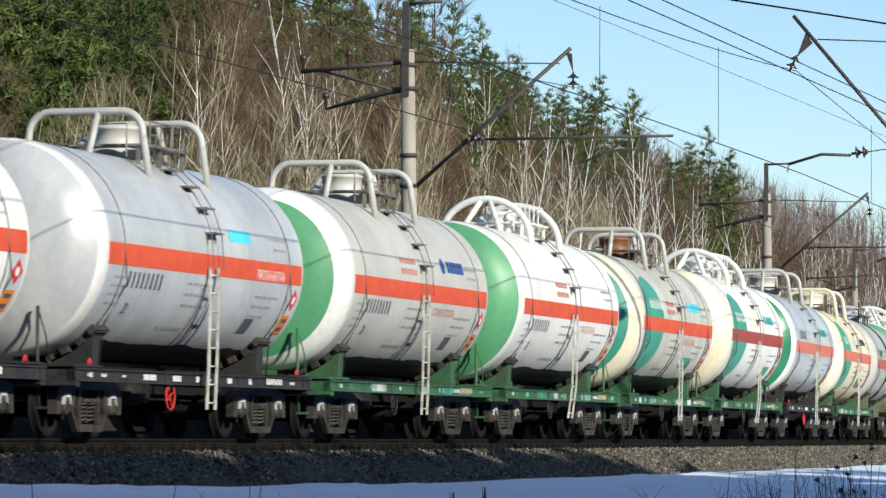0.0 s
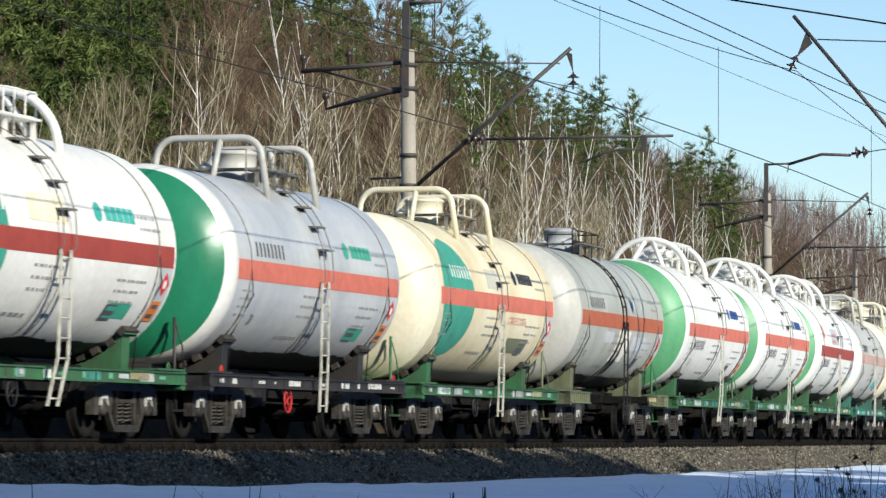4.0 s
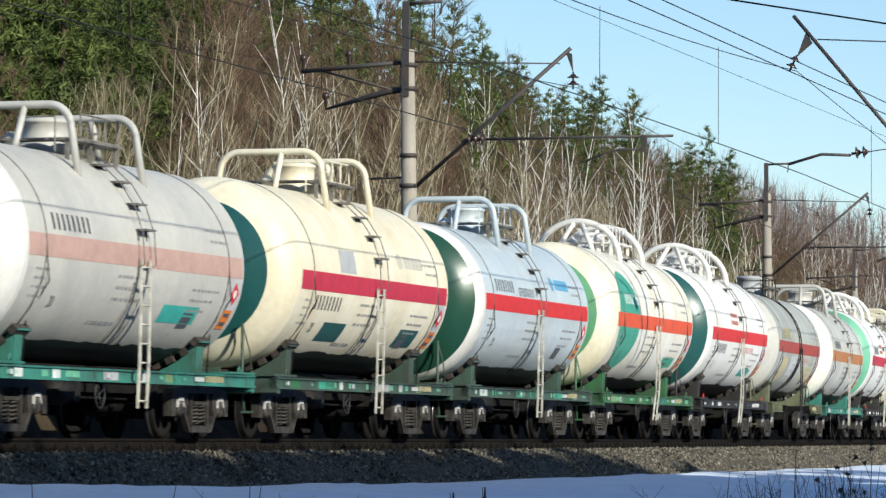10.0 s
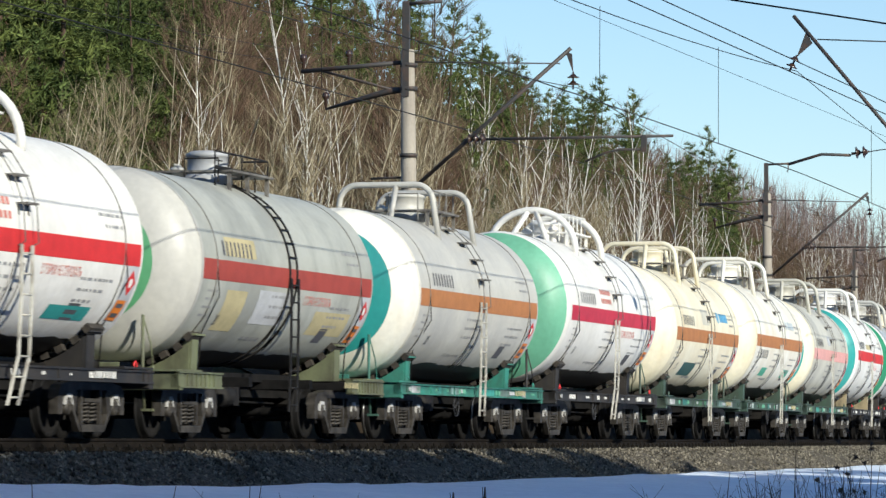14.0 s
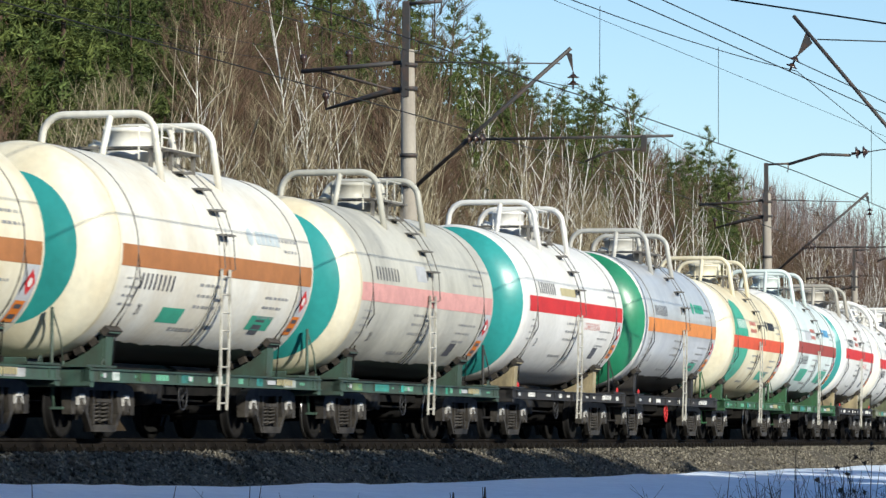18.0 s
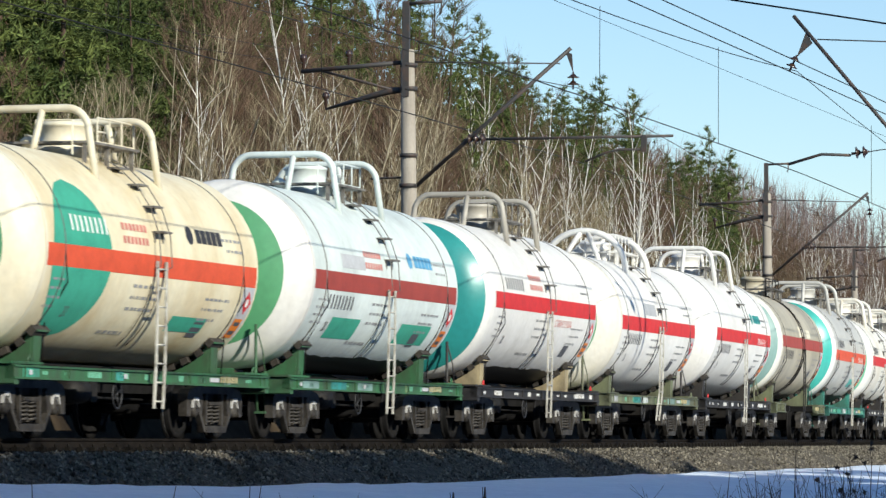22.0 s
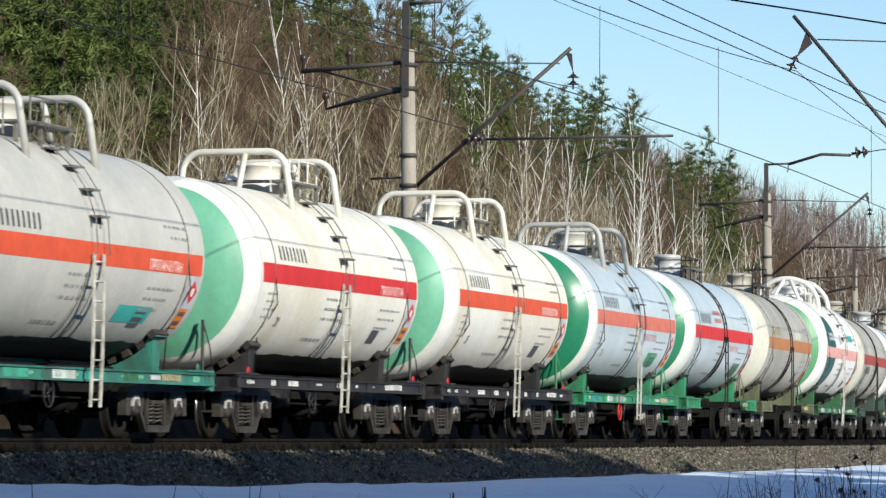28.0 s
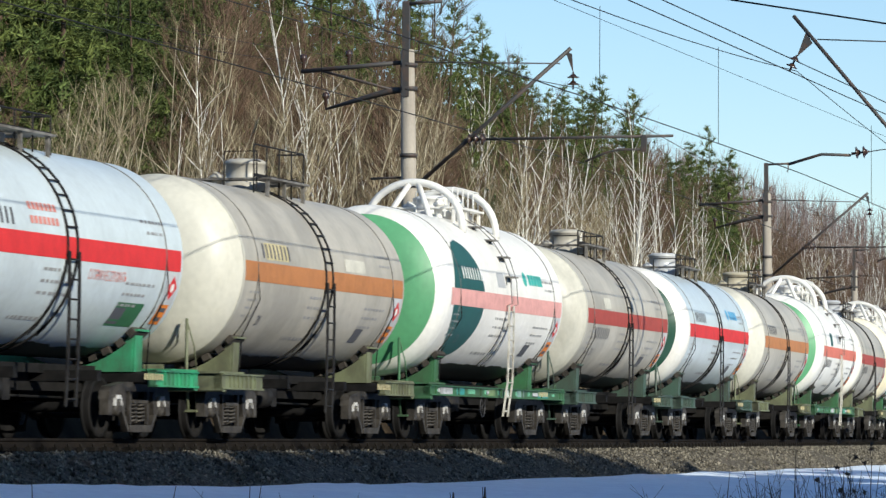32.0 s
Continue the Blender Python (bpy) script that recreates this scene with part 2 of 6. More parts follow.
def sweep(profile, s_list, lat_of=None, closed=False):
    """A profile of (lat, z) drawn along the line."""
    sh = Shape()
    n = len(profile)
    vs, fs = [], []
    for s in s_list:
        for lat, z in profile:
            x, y = on_line(s, lat)
            vs.append((x, y, z))
    m = n if closed else n - 1
    for i in range(len(s_list) - 1):
        for k in range(m):
            j = (k + 1) % n
            fs.append((i * n + k, (i + 1) * n + k, (i + 1) * n + j, i * n + j))
    return sh.add(vs, fs, True)


# ---- ground ----
XS = np.array([p[0] for p in ARC])
YS = np.array([p[1] for p in ARC])


def line_y(x):
    return float(np.interp(x, XS, YS)) if x > 0 else D


def ridge_y(x):
    return 64.0 + 0.115 * x


def smooth(t):
    t = min(max(t, 0.0), 1.0)
    return t * t * (3 - 2 * t)


def ground_z(x, y):
    lat = y - line_y(x)
    bump = 0.35 * noise.noise((x * 0.03, y * 0.03, 0)) + 0.10 * noise.noise((x * 0.17, y * 0.17, 3))
    if lat < 0:
        z = -0.655 - 0.165 * smooth((x - 42) / 18) - 0.03 * smooth((x - 60) / 60) - 0.15 * smooth((-lat - 3) / 6) - 0.9 * smooth((-lat - 9) / 14)
        z += 0.045 * noise.noise((x * 0.22, y * 0.4, 7)) * smooth((-lat - 2) / 2)
        # The camera-side rise is added, unseen, to lift the woods that shade the bed.
        return z + 16.0 * smooth((-lat - 27) / 17) + bump * smooth((-lat - 30) / 10)
    top = max(ridge_y(x) - line_y(x), 24.0)
    z = -0.62 + 2.1 * smooth((lat - 2.6) / 1.7) + 10.6 * smooth((lat - 7.5) / (top - 5)) * smooth((x + 160) / 120)
    far = smooth((math.hypot(x, y) - 330) / 420) * smooth((lat - 30) / 90)
    return z + bump * smooth((lat - 9) / 6) + far * 34.0


def grid(xs, ys, lift=0.0):
    sh = Shape()
    vs = [(x, y, ground_z(x, y) + lift) for x in xs for y in ys]
    n = len(ys)
    fs = [(i * n + j, (i + 1) * n + j, (i + 1) * n + j + 1, i * n + j + 1) for i in range(len(xs) - 1) for j in range(n - 1)]
    return sh.add(vs, fs, True)


gx = [-3000, -1500, -800, -450, -260, -170] + [-120 + 6 * i for i in range(112)] + [600, 700, 850, 1050, 1300, 1700, 2300, 3200]
gy = [-3000, -1500, -700, -350, -180, -120, -90, -70] + [-56 + 2.0 * i for i in range(38)] + [20 + 0.8 * i for i in range(64)] + [72 + 2.4 * i for i in range(26)] + [142, 155, 175, 200, 240, 300, 380, 500, 700, 1000, 1500, 3000]
ground = thing("ground", "leaf-littered hillside and field under old snow", "ground", kind="structure", data=grid(gx, gy).mesh("ground"))
# snow in the open and in patches between the trees
gm = bpy.data.materials.new("snow_and_litter")
gm.use_nodes = True
_nt = gm.node_tree
_b = _nt.nodes["Principled BSDF"]
_b.inputs["Roughness"].default_value = 0.9
_b.inputs["Specular IOR Level"].default_value = 0.08
_geo = _nt.nodes.new("ShaderNodeNewGeometry")
_sep = _nt.nodes.new("ShaderNodeSeparateXYZ")
_nt.links.new(_geo.outputs["Position"], _sep.inputs[0])
_no = _nt.nodes.new("ShaderNodeTexNoise")
_no.inputs["Scale"].default_value, _no.inputs["Detail"].default_value = 0.11, 8
_nt.links.new(_geo.outputs["Position"], _no.inputs["Vector"])
_mr = _nt.nodes.new("ShaderNodeMapRange")
_mr.inputs[1].default_value, _mr.inputs[2].default_value = -1.0, -0.75
_mr.inputs[3].default_value, _mr.inputs[4].default_value = 0.42, -0.3
_nt.links.new(_sep.outputs[2], _mr.inputs[0])
_ad = _nt.nodes.new("ShaderNodeMath")
_nt.links.new(_no.outputs["Fac"], _ad.inputs[0])
_nt.links.new(_mr.outputs[0], _ad.inputs[1])
_rp = _nt.nodes.new("ShaderNodeValToRGB")
_rp.color_ramp.elements[0].position, _rp.color_ramp.elements[1].position = 0.60, 0.66
_nt.links.new(_ad.outputs[0], _rp.inputs[0])
_n2 = _nt.nodes.new("ShaderNodeTexNoise")
_n2.inputs["Scale"].default_value, _n2.inputs["Detail"].default_value = 1.3, 8
_nt.links.new(_geo.outputs["Position"], _n2.inputs["Vector"])
_lr = _nt.nodes.new("ShaderNodeValToRGB")
_lr.color_ramp.elements[0].color, _lr.color_ramp.elements[1].color = (0.018, 0.013, 0.009, 1), (0.060, 0.044, 0.028, 1)
_lr.color_ramp.elements[0].position, _lr.color_ramp.elements[1].position = 0.3, 0.7
_nt.links.new(_n2.outputs["Fac"], _lr.inputs[0])
_mx = _nt.nodes.new("ShaderNodeMix")
_mx.data_type = "RGBA"
_nt.links.new(_rp.outputs[0], _mx.inputs[0])
_nt.links.new(_lr.outputs[0], _mx.inputs[6])
_mx.inputs[7].default_value = (0.82, 0.84, 0.87, 1)
_nt.links.new(_mx.outputs[2], _b.inputs["Base Color"])
_bp = _nt.nodes.new("ShaderNodeBump")
_bp.inputs["Distance"].default_value = 0.06
_nt.links.new(_n2.outputs["Fac"], _bp.inputs["Height"])
_nt.links.new(_bp.outputs[0], _b.inputs["Normal"])
ground.data.materials.append(gm)

# the snow that lies between the bed and the camera
snow = Shape()
ss = [-60 + 0.8 * i for i in range(340)]
lats = [-2.75, -2.95, -3.3, -3.6, -3.9, -4.2, -4.6, -5.0, -5.5, -6.0, -6.5, -7.1, -7.8, -9, -11, -13, -16, -20, -24, -28, -31]
vs, fs = [], []
for s in ss:
    for k, lat in enumerate(lats):
        l2 = lat + (0.12 * noise.noise((s * 0.21, 2, 0)) + 0.16 * noise.noise((s * 0.9, 5, 0)) if k < 3 else 0)
        x, y = on_line(s, l2)
        thick = (-0.10, 0.05, 0.075)[k] if k < 3 else 0.08 + 0.035 * noise.noise((x * 0.35, y * 0.5, 2)) + 0.05 * noise.noise((x * 1.1, y * 1.6, 5))
        vs.append((x, y, ground_z(x, y) + thick))
n = len(lats)
for i in range(len(ss) - 1):
    for k in range(n - 1):
        fs.append((i * n + k, i * n + k + 1, (i + 1) * n + k + 1, (i + 1) * n + k))
snow.add(vs, fs, True)
tagged(part("snow_field", snow, M_SNOW, None), "wind-packed old snow beside the ballast", "snow", kind="structure")

# the ballast bed, with an uneven shoulder
rng = random.Random(5)
bed = Shape()
s_bed = [-140 + 0.5 * i for i in range(700)] + [212 + 3 * i for i in range(150)]
prof = [(-3.6, -0.86), (-3.15, -0.76), (-2.75, -0.55), (-2.35, -0.36), (-1.95, -0.235), (-1.5, -0.215), (-0.8, -0.225), (0, -0.23), (0.8, -0.225),
        (1.5, -0.215), (1.95, -0.235), (2.6, -0.5), (3.0, -0.72), (3.6, -0.9)]
vs, fs = [], []
for s in s_bed:
    for k, (lat, z) in enumerate(prof):
        w = 0.05 if 1 <= k <= 3 else 0.012
        dz = w * (noise.noise((s * 0.9, lat * 3, 1)) + 0.8 * noise.noise((s * 2.7, lat * 7, 4)))
        dl = (0.16 if k <= 2 else 0.03) * noise.noise((s * 0.33, lat, 9))
        x, y = on_line(s, lat + dl)
        vs.append((x, y, z + dz))
n = len(prof)
for i in range(len(s_bed) - 1):
    for k in range(n - 1):
        fs.append((i * n + k, (i + 1) * n + k, (i + 1) * n + k + 1, i * n + k + 1))
bed.add(vs, fs, True)
ballast_bed = tagged(part("ballast_bed", bed, M_BALLAST, None), "grey-brown crushed stone ballast bed under the track", "ballast", kind="structure")
# loose stones on the shoulder that faces the camera
st = Shape()
for i in range(17000):
    s = 40 + 130 * rng.random() ** 1.35
    lat = -1.75 - 1.5 * rng.random()
    z = float(np.interp(lat, [-3.15, -2.75, -2.35, -1.95, -1.5], [-0.76, -0.55, -0.36, -0.235, -0.215]))
    x, y = on_line(s, lat)
    r = rng.uniform(0.02, 0.05)
    q = Euler((rng.random() * 6, rng.random() * 6, rng.random() * 6)).to_matrix()
    pts = [q @ Vector(p) * r for p in ((1.2, 0, 0), (-1.1, 0.2, 0), (0, 0.9, 0.1), (0.1, -1, 0), (0, 0.1, 0.8), (0.1, 0, -0.7))]
    st.add([(p.x + x, p.y + y, p.z + z + r * 0.35) for p in pts],
           [(0, 2, 4), (2, 1, 4), (1, 3, 4), (3, 0, 4), (2, 0, 5), (1, 2, 5), (3, 1, 5), (0, 3, 5)])
tagged(part("ballast_stones", st, M_STONE, None), "loose angular ballast stones on the shoulder", "stones", kind="stuff")

# the rails and their sleepers
track = thing("railway_track", "railway track of rusty rails on concrete sleepers", "railway track", kind="structure")
RAIL = [(-0.075, -0.18), (0.075, -0.18), (0.075, -0.168), (0.012, -0.15), (0.01, -0.045), (0.036, -0.035), (0.036, -0.006), (0.028, 0.0),
        (-0.028, 0.0), (-0.036, -0.006), (-0.036, -0.035), (-0.01, -0.045), (-0.012, -0.15), (-0.075, -0.168)]
s_rail = [-140 + 2 * i for i in range(420)]
for lat in (-0.796, 0.796):
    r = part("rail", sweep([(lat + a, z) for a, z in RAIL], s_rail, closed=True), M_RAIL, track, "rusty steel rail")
    r.data.materials.append(M_RAILTOP)
    k = len(RAIL)
    for i, poly in enumerate(r.data.polygons):
        poly.use_smooth = False
        if i % k == 7:
            poly.material_index = 1


def sleeper_shape():
    sh = Shape()
    ring = [(-0.15, -0.22), (0.15, -0.22), (0.11, 0.0), (-0.11, 0.0)]
    sh.add([(x, y, z) for y in (-1.35, 1.35) for x, z in ring],
           [(0, 1, 2, 3), (7, 6, 5, 4), (0, 4, 5, 1), (1, 5, 6, 2), (2, 6, 7, 3), (3, 7, 4, 0)])
    for y in (-0.796, 0.796):
        for o in (-0.13, 0.13):
            sh.box(-0.05, y + o - 0.045, 0.0, 0.05, y + o + 0.045, 0.055)
            sh.tube([(0, y + o, 0.05), (0, y + o, 0.10)], 0.022, n=6)
    return sh


def sleeper_at(s):
    return line_pose(s, 0, -0.182)


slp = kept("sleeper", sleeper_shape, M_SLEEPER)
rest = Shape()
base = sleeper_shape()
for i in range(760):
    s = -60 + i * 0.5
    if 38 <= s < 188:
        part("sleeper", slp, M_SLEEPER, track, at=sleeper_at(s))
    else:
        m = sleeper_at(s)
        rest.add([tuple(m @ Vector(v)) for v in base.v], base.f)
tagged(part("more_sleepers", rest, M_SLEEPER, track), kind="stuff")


# ---- masts and overhead line ----
def insulator(parent, at, discs=3, name="insulator", tilt=(0, 0, 0)):
    sh = Shape()
    sh.tube([(0, 0, 0), (0, 0, -0.17 * discs - 0.06)], 0.022, n=6)
    for i in range(discs):
        z = -0.10 - 0.16 * i
        sh.lathe([(z + 0.06, 0.02), (z + 0.05, 0.05), (z + 0.01, 0.075), (z - 0.02, 0.14), (z - 0.035, 0.13), (z - 0.03, 0.03)], n=14)
    return part(name, sh, M_PORC, parent, "dark glazed porcelain insulator", at=pose(*at, *tilt))


def mast_far(s, lat=3.2, lift=0.0):
    """Concrete pole on the far side with a strut over the line and brackets away from it. Its y axis points away from the line."""
    x, y = on_line(s, lat)
    mast = thing("catenary_mast", "weathered concrete catenary mast with rusty iron brackets", "mast", "catenary masts along the line",
                 at=pose(x, y, -0.95 + lift, 0, 0, math.degrees(heading(s))))
    z0 = 0.95
    part("pole", Shape().tube([(0, 0, -0.8), (-0.01, 0.01, 5), (-0.10, 0.05, z0 + 9.0)], [0.225, 0.195, 0.155], n=20), M_CONCRETE, mast, "round tapered concrete pole")
    part("pole_extension", Shape().box(-0.27, -0.02, z0 + 7.9, -0.13, 0.14, z0 + 10.12), M_IRON, mast, "steel extension on the pole")
    for z in (5.8, 6.5, 8.05, 8.6):
        part("clamp", Shape().lathe([(z0 + z, 0.175), (z0 + z, 0.205), (z0 + z + 0.09, 0.205), (z0 + z + 0.09, 0.175)], n=18, centre=(-0.07, 0.03, 0)), M_IRON, mast)
    part("strut", Shape().tube([(0, -0.14, z0 + 5.84), (0, -3.80, z0 + 8.97)], 0.048, n=8), M_IRON, mast, "slanting iron strut over the track")
    part("stay_rod", Shape().tube([(-0.05, -0.1, z0 + 8.72), (0, -3.55, z0 + 8.62)], 0.018, n=6), M_IRON, mast)
    part("hanger_plate", Shape().add([(0.02, -3.68, z0 + 8.9), (0.02, -3.83, z0 + 8.84), (0.02, -3.86, z0 + 8.4), (-0.02, -3.68, z0 + 8.9), (-0.02, -3.83, z0 + 8.84), (-0.02, -3.86, z0 + 8.4)],
                                      [(0, 1, 2), (5, 4, 3), (0, 3, 4, 1), (1, 4, 5, 2), (2, 5, 3, 0)]), M_IRON, mast)
    insulator(mast, (0, -3.86, z0 + 8.42), 2)
    part("registration_rod", Shape().tube([(0, -1.35, z0 + 6.90), (0, -6.2, z0 + 6.92)], 0.033, n=7), M_IRON, mast, "horizontal registration rod")
    insulator(mast, (0, -1.85, z0 + 6.9), 3, tilt=(90, 0, 0))
    part("drop_bracket", Shape().box(-0.05, -5.58, z0 + 6.55, 0.05, -5.46, z0 + 6.94), M_IRON, mast)
    part("steady_arm", Shape().tube([(0, -5.5, z0 + 6.62), (0, -4.95, z0 + 6.62), (0, -4.65, z0 + 6.56), (0, -4.15, z0 + 6.36)], 0.028, n=6), M_IRON, mast)
    # brackets on the side away from the track
    part("feeder_bracket", Shape().tube([(-0.05, 0.1, z0 + 8.72), (0, 2.65, z0 + 8.55)], 0.052, n=8), M_IRON, mast, "iron feeder bracket")
    part("bracket_brace", Shape().tube([(-0.05, 0.2, z0 + 8.02), (0, 2.15, z0 + 8.56)], 0.033, n=7), M_IRON, mast)
    part("lower_bracket", Shape().tube([(-0.05, 0.15, z0 + 8.08), (0, 0.5, z0 + 8.06), (0, 2.05, z0 + 7.66)], [0.065, 0.085, 0.03], n=7), M_IRON, mast)
    part("short_bracket", Shape().tube([(0, 0.1, z0 + 6.05), (0, 0.95, z0 + 6.02)], 0.03, n=6), M_IRON, mast)
    for yy, zz in ((2.6, 8.68), (1.5, 8.75), (2.05, 7.78)):
        part("pin_insulator", Shape().lathe([(0.28, 0.02), (0.26, 0.07), (0.16, 0.09), (0.1, 0.045), (0, 0.04), (-0.1, 0.02)], n=10), M_PORC, mast, at=pose(0, yy, z0 + zz))
    part("top_arm", Shape().tube([(-0.2, 0.05, z0 + 10.06), (-0.2, -0.8, z0 + 10.10)], 0.045, n=6), M_IRON, mast)
    part("top_hook", Shape().tube([(-0.2, -0.78, z0 + 10.1), (-0.2, -0.78, z0 + 9.85), (-0.2, -0.73, z0 + 9.78)], 0.022, n=6), M_IRON, mast)
    return mast


MAST_S = [25.0, 86.0, 147.0, 208.0, 269.0]
for s in MAST_S:
    mast_far(s, *((3.4, 0.4) if s == 147.0 else (3.2, 0.0)))


def mast_near(s):
    x, y = on_line(s, -9.5)
    mast = thing("catenary_mast", "catenary mast with an unseen thin pole and slanting iron strut", "mast", "catenary masts along the line",
                 at=pose(x, y, -1.3, 0, 0, math.degrees(heading(s))))
    z0 = 1.3
    # Pole out of view, thinned so it casts no broad shadow on the tanks.
    part("pole", Shape().tube([(0, 0, -0.3), (0, 0, 5), (0, 0, z0 + 9.6)], [0.075, 0.065, 0.05], n=12), M_IRON, mast, "unseen pole, kept thin for a faint shadow")
    part("strut", Shape().tube([(0, 0.15, z0 + 5.45), (0, 3.48, z0 + 9.44)], 0.042, n=8), M_IRON, mast, "slanting iron strut")
    part("stay_rod", Shape().tube([(0, 0.1, z0 + 8.75), (0, 2.95, z0 + 8.9)], 0.016, n=6), M_IRON, mast)
    part("hanger_plate", Shape().add([(0.02, 3.05, z0 + 8.82), (0.02, 3.2, z0 + 9.06), (0.02, 3.4, z0 + 8.52), (-0.02, 3.05, z0 + 8.82), (-0.02, 3.2, z0 + 9.06), (-0.02, 3.4, z0 + 8.52)],
                                      [(0, 1, 2), (5, 4, 3), (0, 3, 4, 1), (1, 4, 5, 2), (2, 5, 3, 0)]), M_IRON, mast)
    insulator(mast, (0, 3.4, z0 + 8.56), 2, tilt=(25, 0, 0))
    part("registration_rod", Shape().tube([(0, 2.2, z0 + 6.31), (0, 2.85, z0 + 6.34), (0, 3.58, z0 + 6.13)], 0.034, n=7), M_IRON, mast, "cranked registration rod")
    part("stay_wire", Shape().tube([(0, 0.1, z0 + 6.55), (0, 1.55, z0 + 6.42), (0, 2.25, z0 + 6.31)], 0.012, n=5), M_IRON, mast)
    insulator(mast, (0, 1.78, z0 + 6.39), 2, tilt=(85, 0, 0))
    part("wire_bracket", Shape().tube([(0, 0.0, z0 + 6.05), (0, -1.4, z0 + 6.1)], 0.04, n=7), M_IRON, mast)
    part("top_arm", Shape().tube([(0, -0.3, z0 + 9.2), (0, 1.0, z0 + 9.3)], 0.04, n=7), M_IRON, mast)
    return mast


for s in (24.5, 84.5, 144.5, 204.5):
    mast_near(s)


def span(s0, s1, lat, z, sag, r, parent, name, n=14, lat1=None, z1=None):
    pts = []
    for i in range(n + 1):
        u = i / n
        s = s0 + (s1 - s0) * u
        x, y = on_line(s, lat + ((lat1 if lat1 is not None else lat) - lat) * u)
        pts.append((x, y, z + ((z1 if z1 is not None else z) - z) * u - sag * 4 * u * (1 - u)))
    part(name, Shape().tube(pts, r, n=5), M_WIRE, parent)


far_line = thing("overhead_line", "thin dark overhead wires above the track", "overhead line", "overhead lines")
near_line = thing("overhead_line", "thin dark overhead wires in front of the track", "overhead line", "overhead lines")
for a, b in zip(MAST_S, MAST_S[1:]):
    span(a, b, -0.8, 8.04, 0.72, 0.0095, far_line, "messenger_wire")
    span(a, b, -0.95, 6.3, 0.05, 0.011, far_line, "contact_wire")
    span(a, b, 5.8, 8.75, 0.9, 0.0065, far_line, "feeder_wire")
    span(a, b, 4.7, 8.85, 0.9, 0.0065, far_line, "feeder_wire")
    for i in range(1, 6):
        u = i / 6
        s = a + (b - a) * u
        x, y = on_line(s, -0.88)
        part("dropper", Shape().tube([(x, y, 6.26), (x, y, 8.04 - 0.72 * 4 * u * (1 - u))], 0.006, n=4), M_WIRE, far_line)
for a, b in zip((24.5, 84.5, 144.5), (84.5, 144.5, 204.5)):
    span(a, b, -6.1, 8.2, 0.78, 0.010, near_line, "messenger_wire")
    span(a, b, -6.25, 5.9, 0.05, 0.011, near_line, "contact_wire")
    span(a, b, -10.35, 6.15, 0.2, 0.009, near_line, "feeder_wire")
    span(a, b, -10.8, 6.15, 0.2, 0.009, near_line, "feeder_wire")
    span(a, b, -10.2, 5.8, 0.2, 0.004, near_line, "thin_wire")
    for i in range(1, 6):
        u = i / 6
        s = a + (b - a) * u
        x, y = on_line(s, -6.3)
        part("dropper", Shape().tube([(x, y, 5.86), (x, y, 8.2 - 0.78 * 4 * u * (1 - u))], 0.006, n=4), M_WIRE, near_line)
part("slack_cable", Shape().tube([(26 + 40 * u / 12, 18.2 - 14.0 * u / 12, 5.6 + 0.2 * u / 12 - 0.7 * 4 * (u / 12) * (1 - u / 12)) for u in range(13)], 0.011, n=6), M_WIRE, near_line, "slack black cable")

# ---- the tank wagons ----
R, ZC, HALF, DOME = 1.58, 2.98, 4.58, 0.74     # tank radius, axis height, half the length of the cylinder, depth of the ends
PITCH, FIRST = 12.02, 58.174
TOP = ZC + R
ARCH = 5.18                                    # top of the guard arches


def set_size(guard, build=""):
    """Wagons with round guards carry a wider tank than the rest; some of the others stand taller."""
    global R, ZC, TOP, ARCH
    R, ZC, ARCH = {"arc": (1.66, 2.88, 5.18), "sq": (1.61, 2.76, 5.0), "dome": (1.56, 2.80, 5.0)}[guard]
    if build == "tall":
        R, ZC, ARCH = 1.64, 2.85, 5.14
    if build == "low":
        R, ZC, ARCH = 1.60, 2.75, 4.99
    TOP = ZC + R
    SIZE[0] = R


def around(x, a, r):
    """On the tank: x along it, a degrees up from the near side's mid-height."""
    t = radians(a)
    return (x, -r * math.cos(t), ZC + r * math.sin(t))


def skin(x0, x1, z0, z1, r, nx=2, na=6):
    """A patch on the near side of the tank between two lengths and two heights."""
    a0 = math.degrees(math.asin(max(-0.98, min(0.98, (z0 - ZC) / R))))
    a1 = math.degrees(math.asin(max(-0.98, min(0.98, (z1 - ZC) / R))))
    vs = [around(x0 + (x1 - x0) * i / nx, a0 + (a1 - a0) * k / na, r) for i in range(nx + 1) for k in range(na + 1)]
    m = na + 1
    fs = [(i * m + k, (i + 1) * m + k, (i + 1) * m + k + 1, i * m + k + 1) for i in range(nx) for k in range(na)]
    return Shape().add(vs, fs, True)


def disc_skin(x0, z0, rad, r, top=True, cut=None, power=2.0):
    """A round mark on the near side, cut off by the stripe where told; power 1 gives a diamond."""
    lo, hi = z0 - rad, z0 + rad
    if cut is not None:
        lo, hi = (max(cut, lo), hi) if top else (lo, min(cut, hi))
    n = 14
    vs = []
    for i in range(n + 1):
        z = lo + (hi - lo) * i / n
        half = rad * max(0.0, 1 - min(1.0, abs(z - z0) / rad) ** power) ** (1 / power)
        a = math.degrees(math.asin(max(-0.99, min(0.99, (z - ZC) / R))))
        vs += [around(x0 - half, a, r), around(x0 + half, a, r)]
    return Shape().add(vs, [(2 * i, 2 * i + 1, 2 * i + 3, 2 * i + 2) for i in range(n)], True)


def shell_shape():
    return Shape().lathe([(-HALF, R), (-HALF / 2, R), (0, R), (HALF / 2, R), (HALF, R)], "x", 64, (0, 0, ZC))


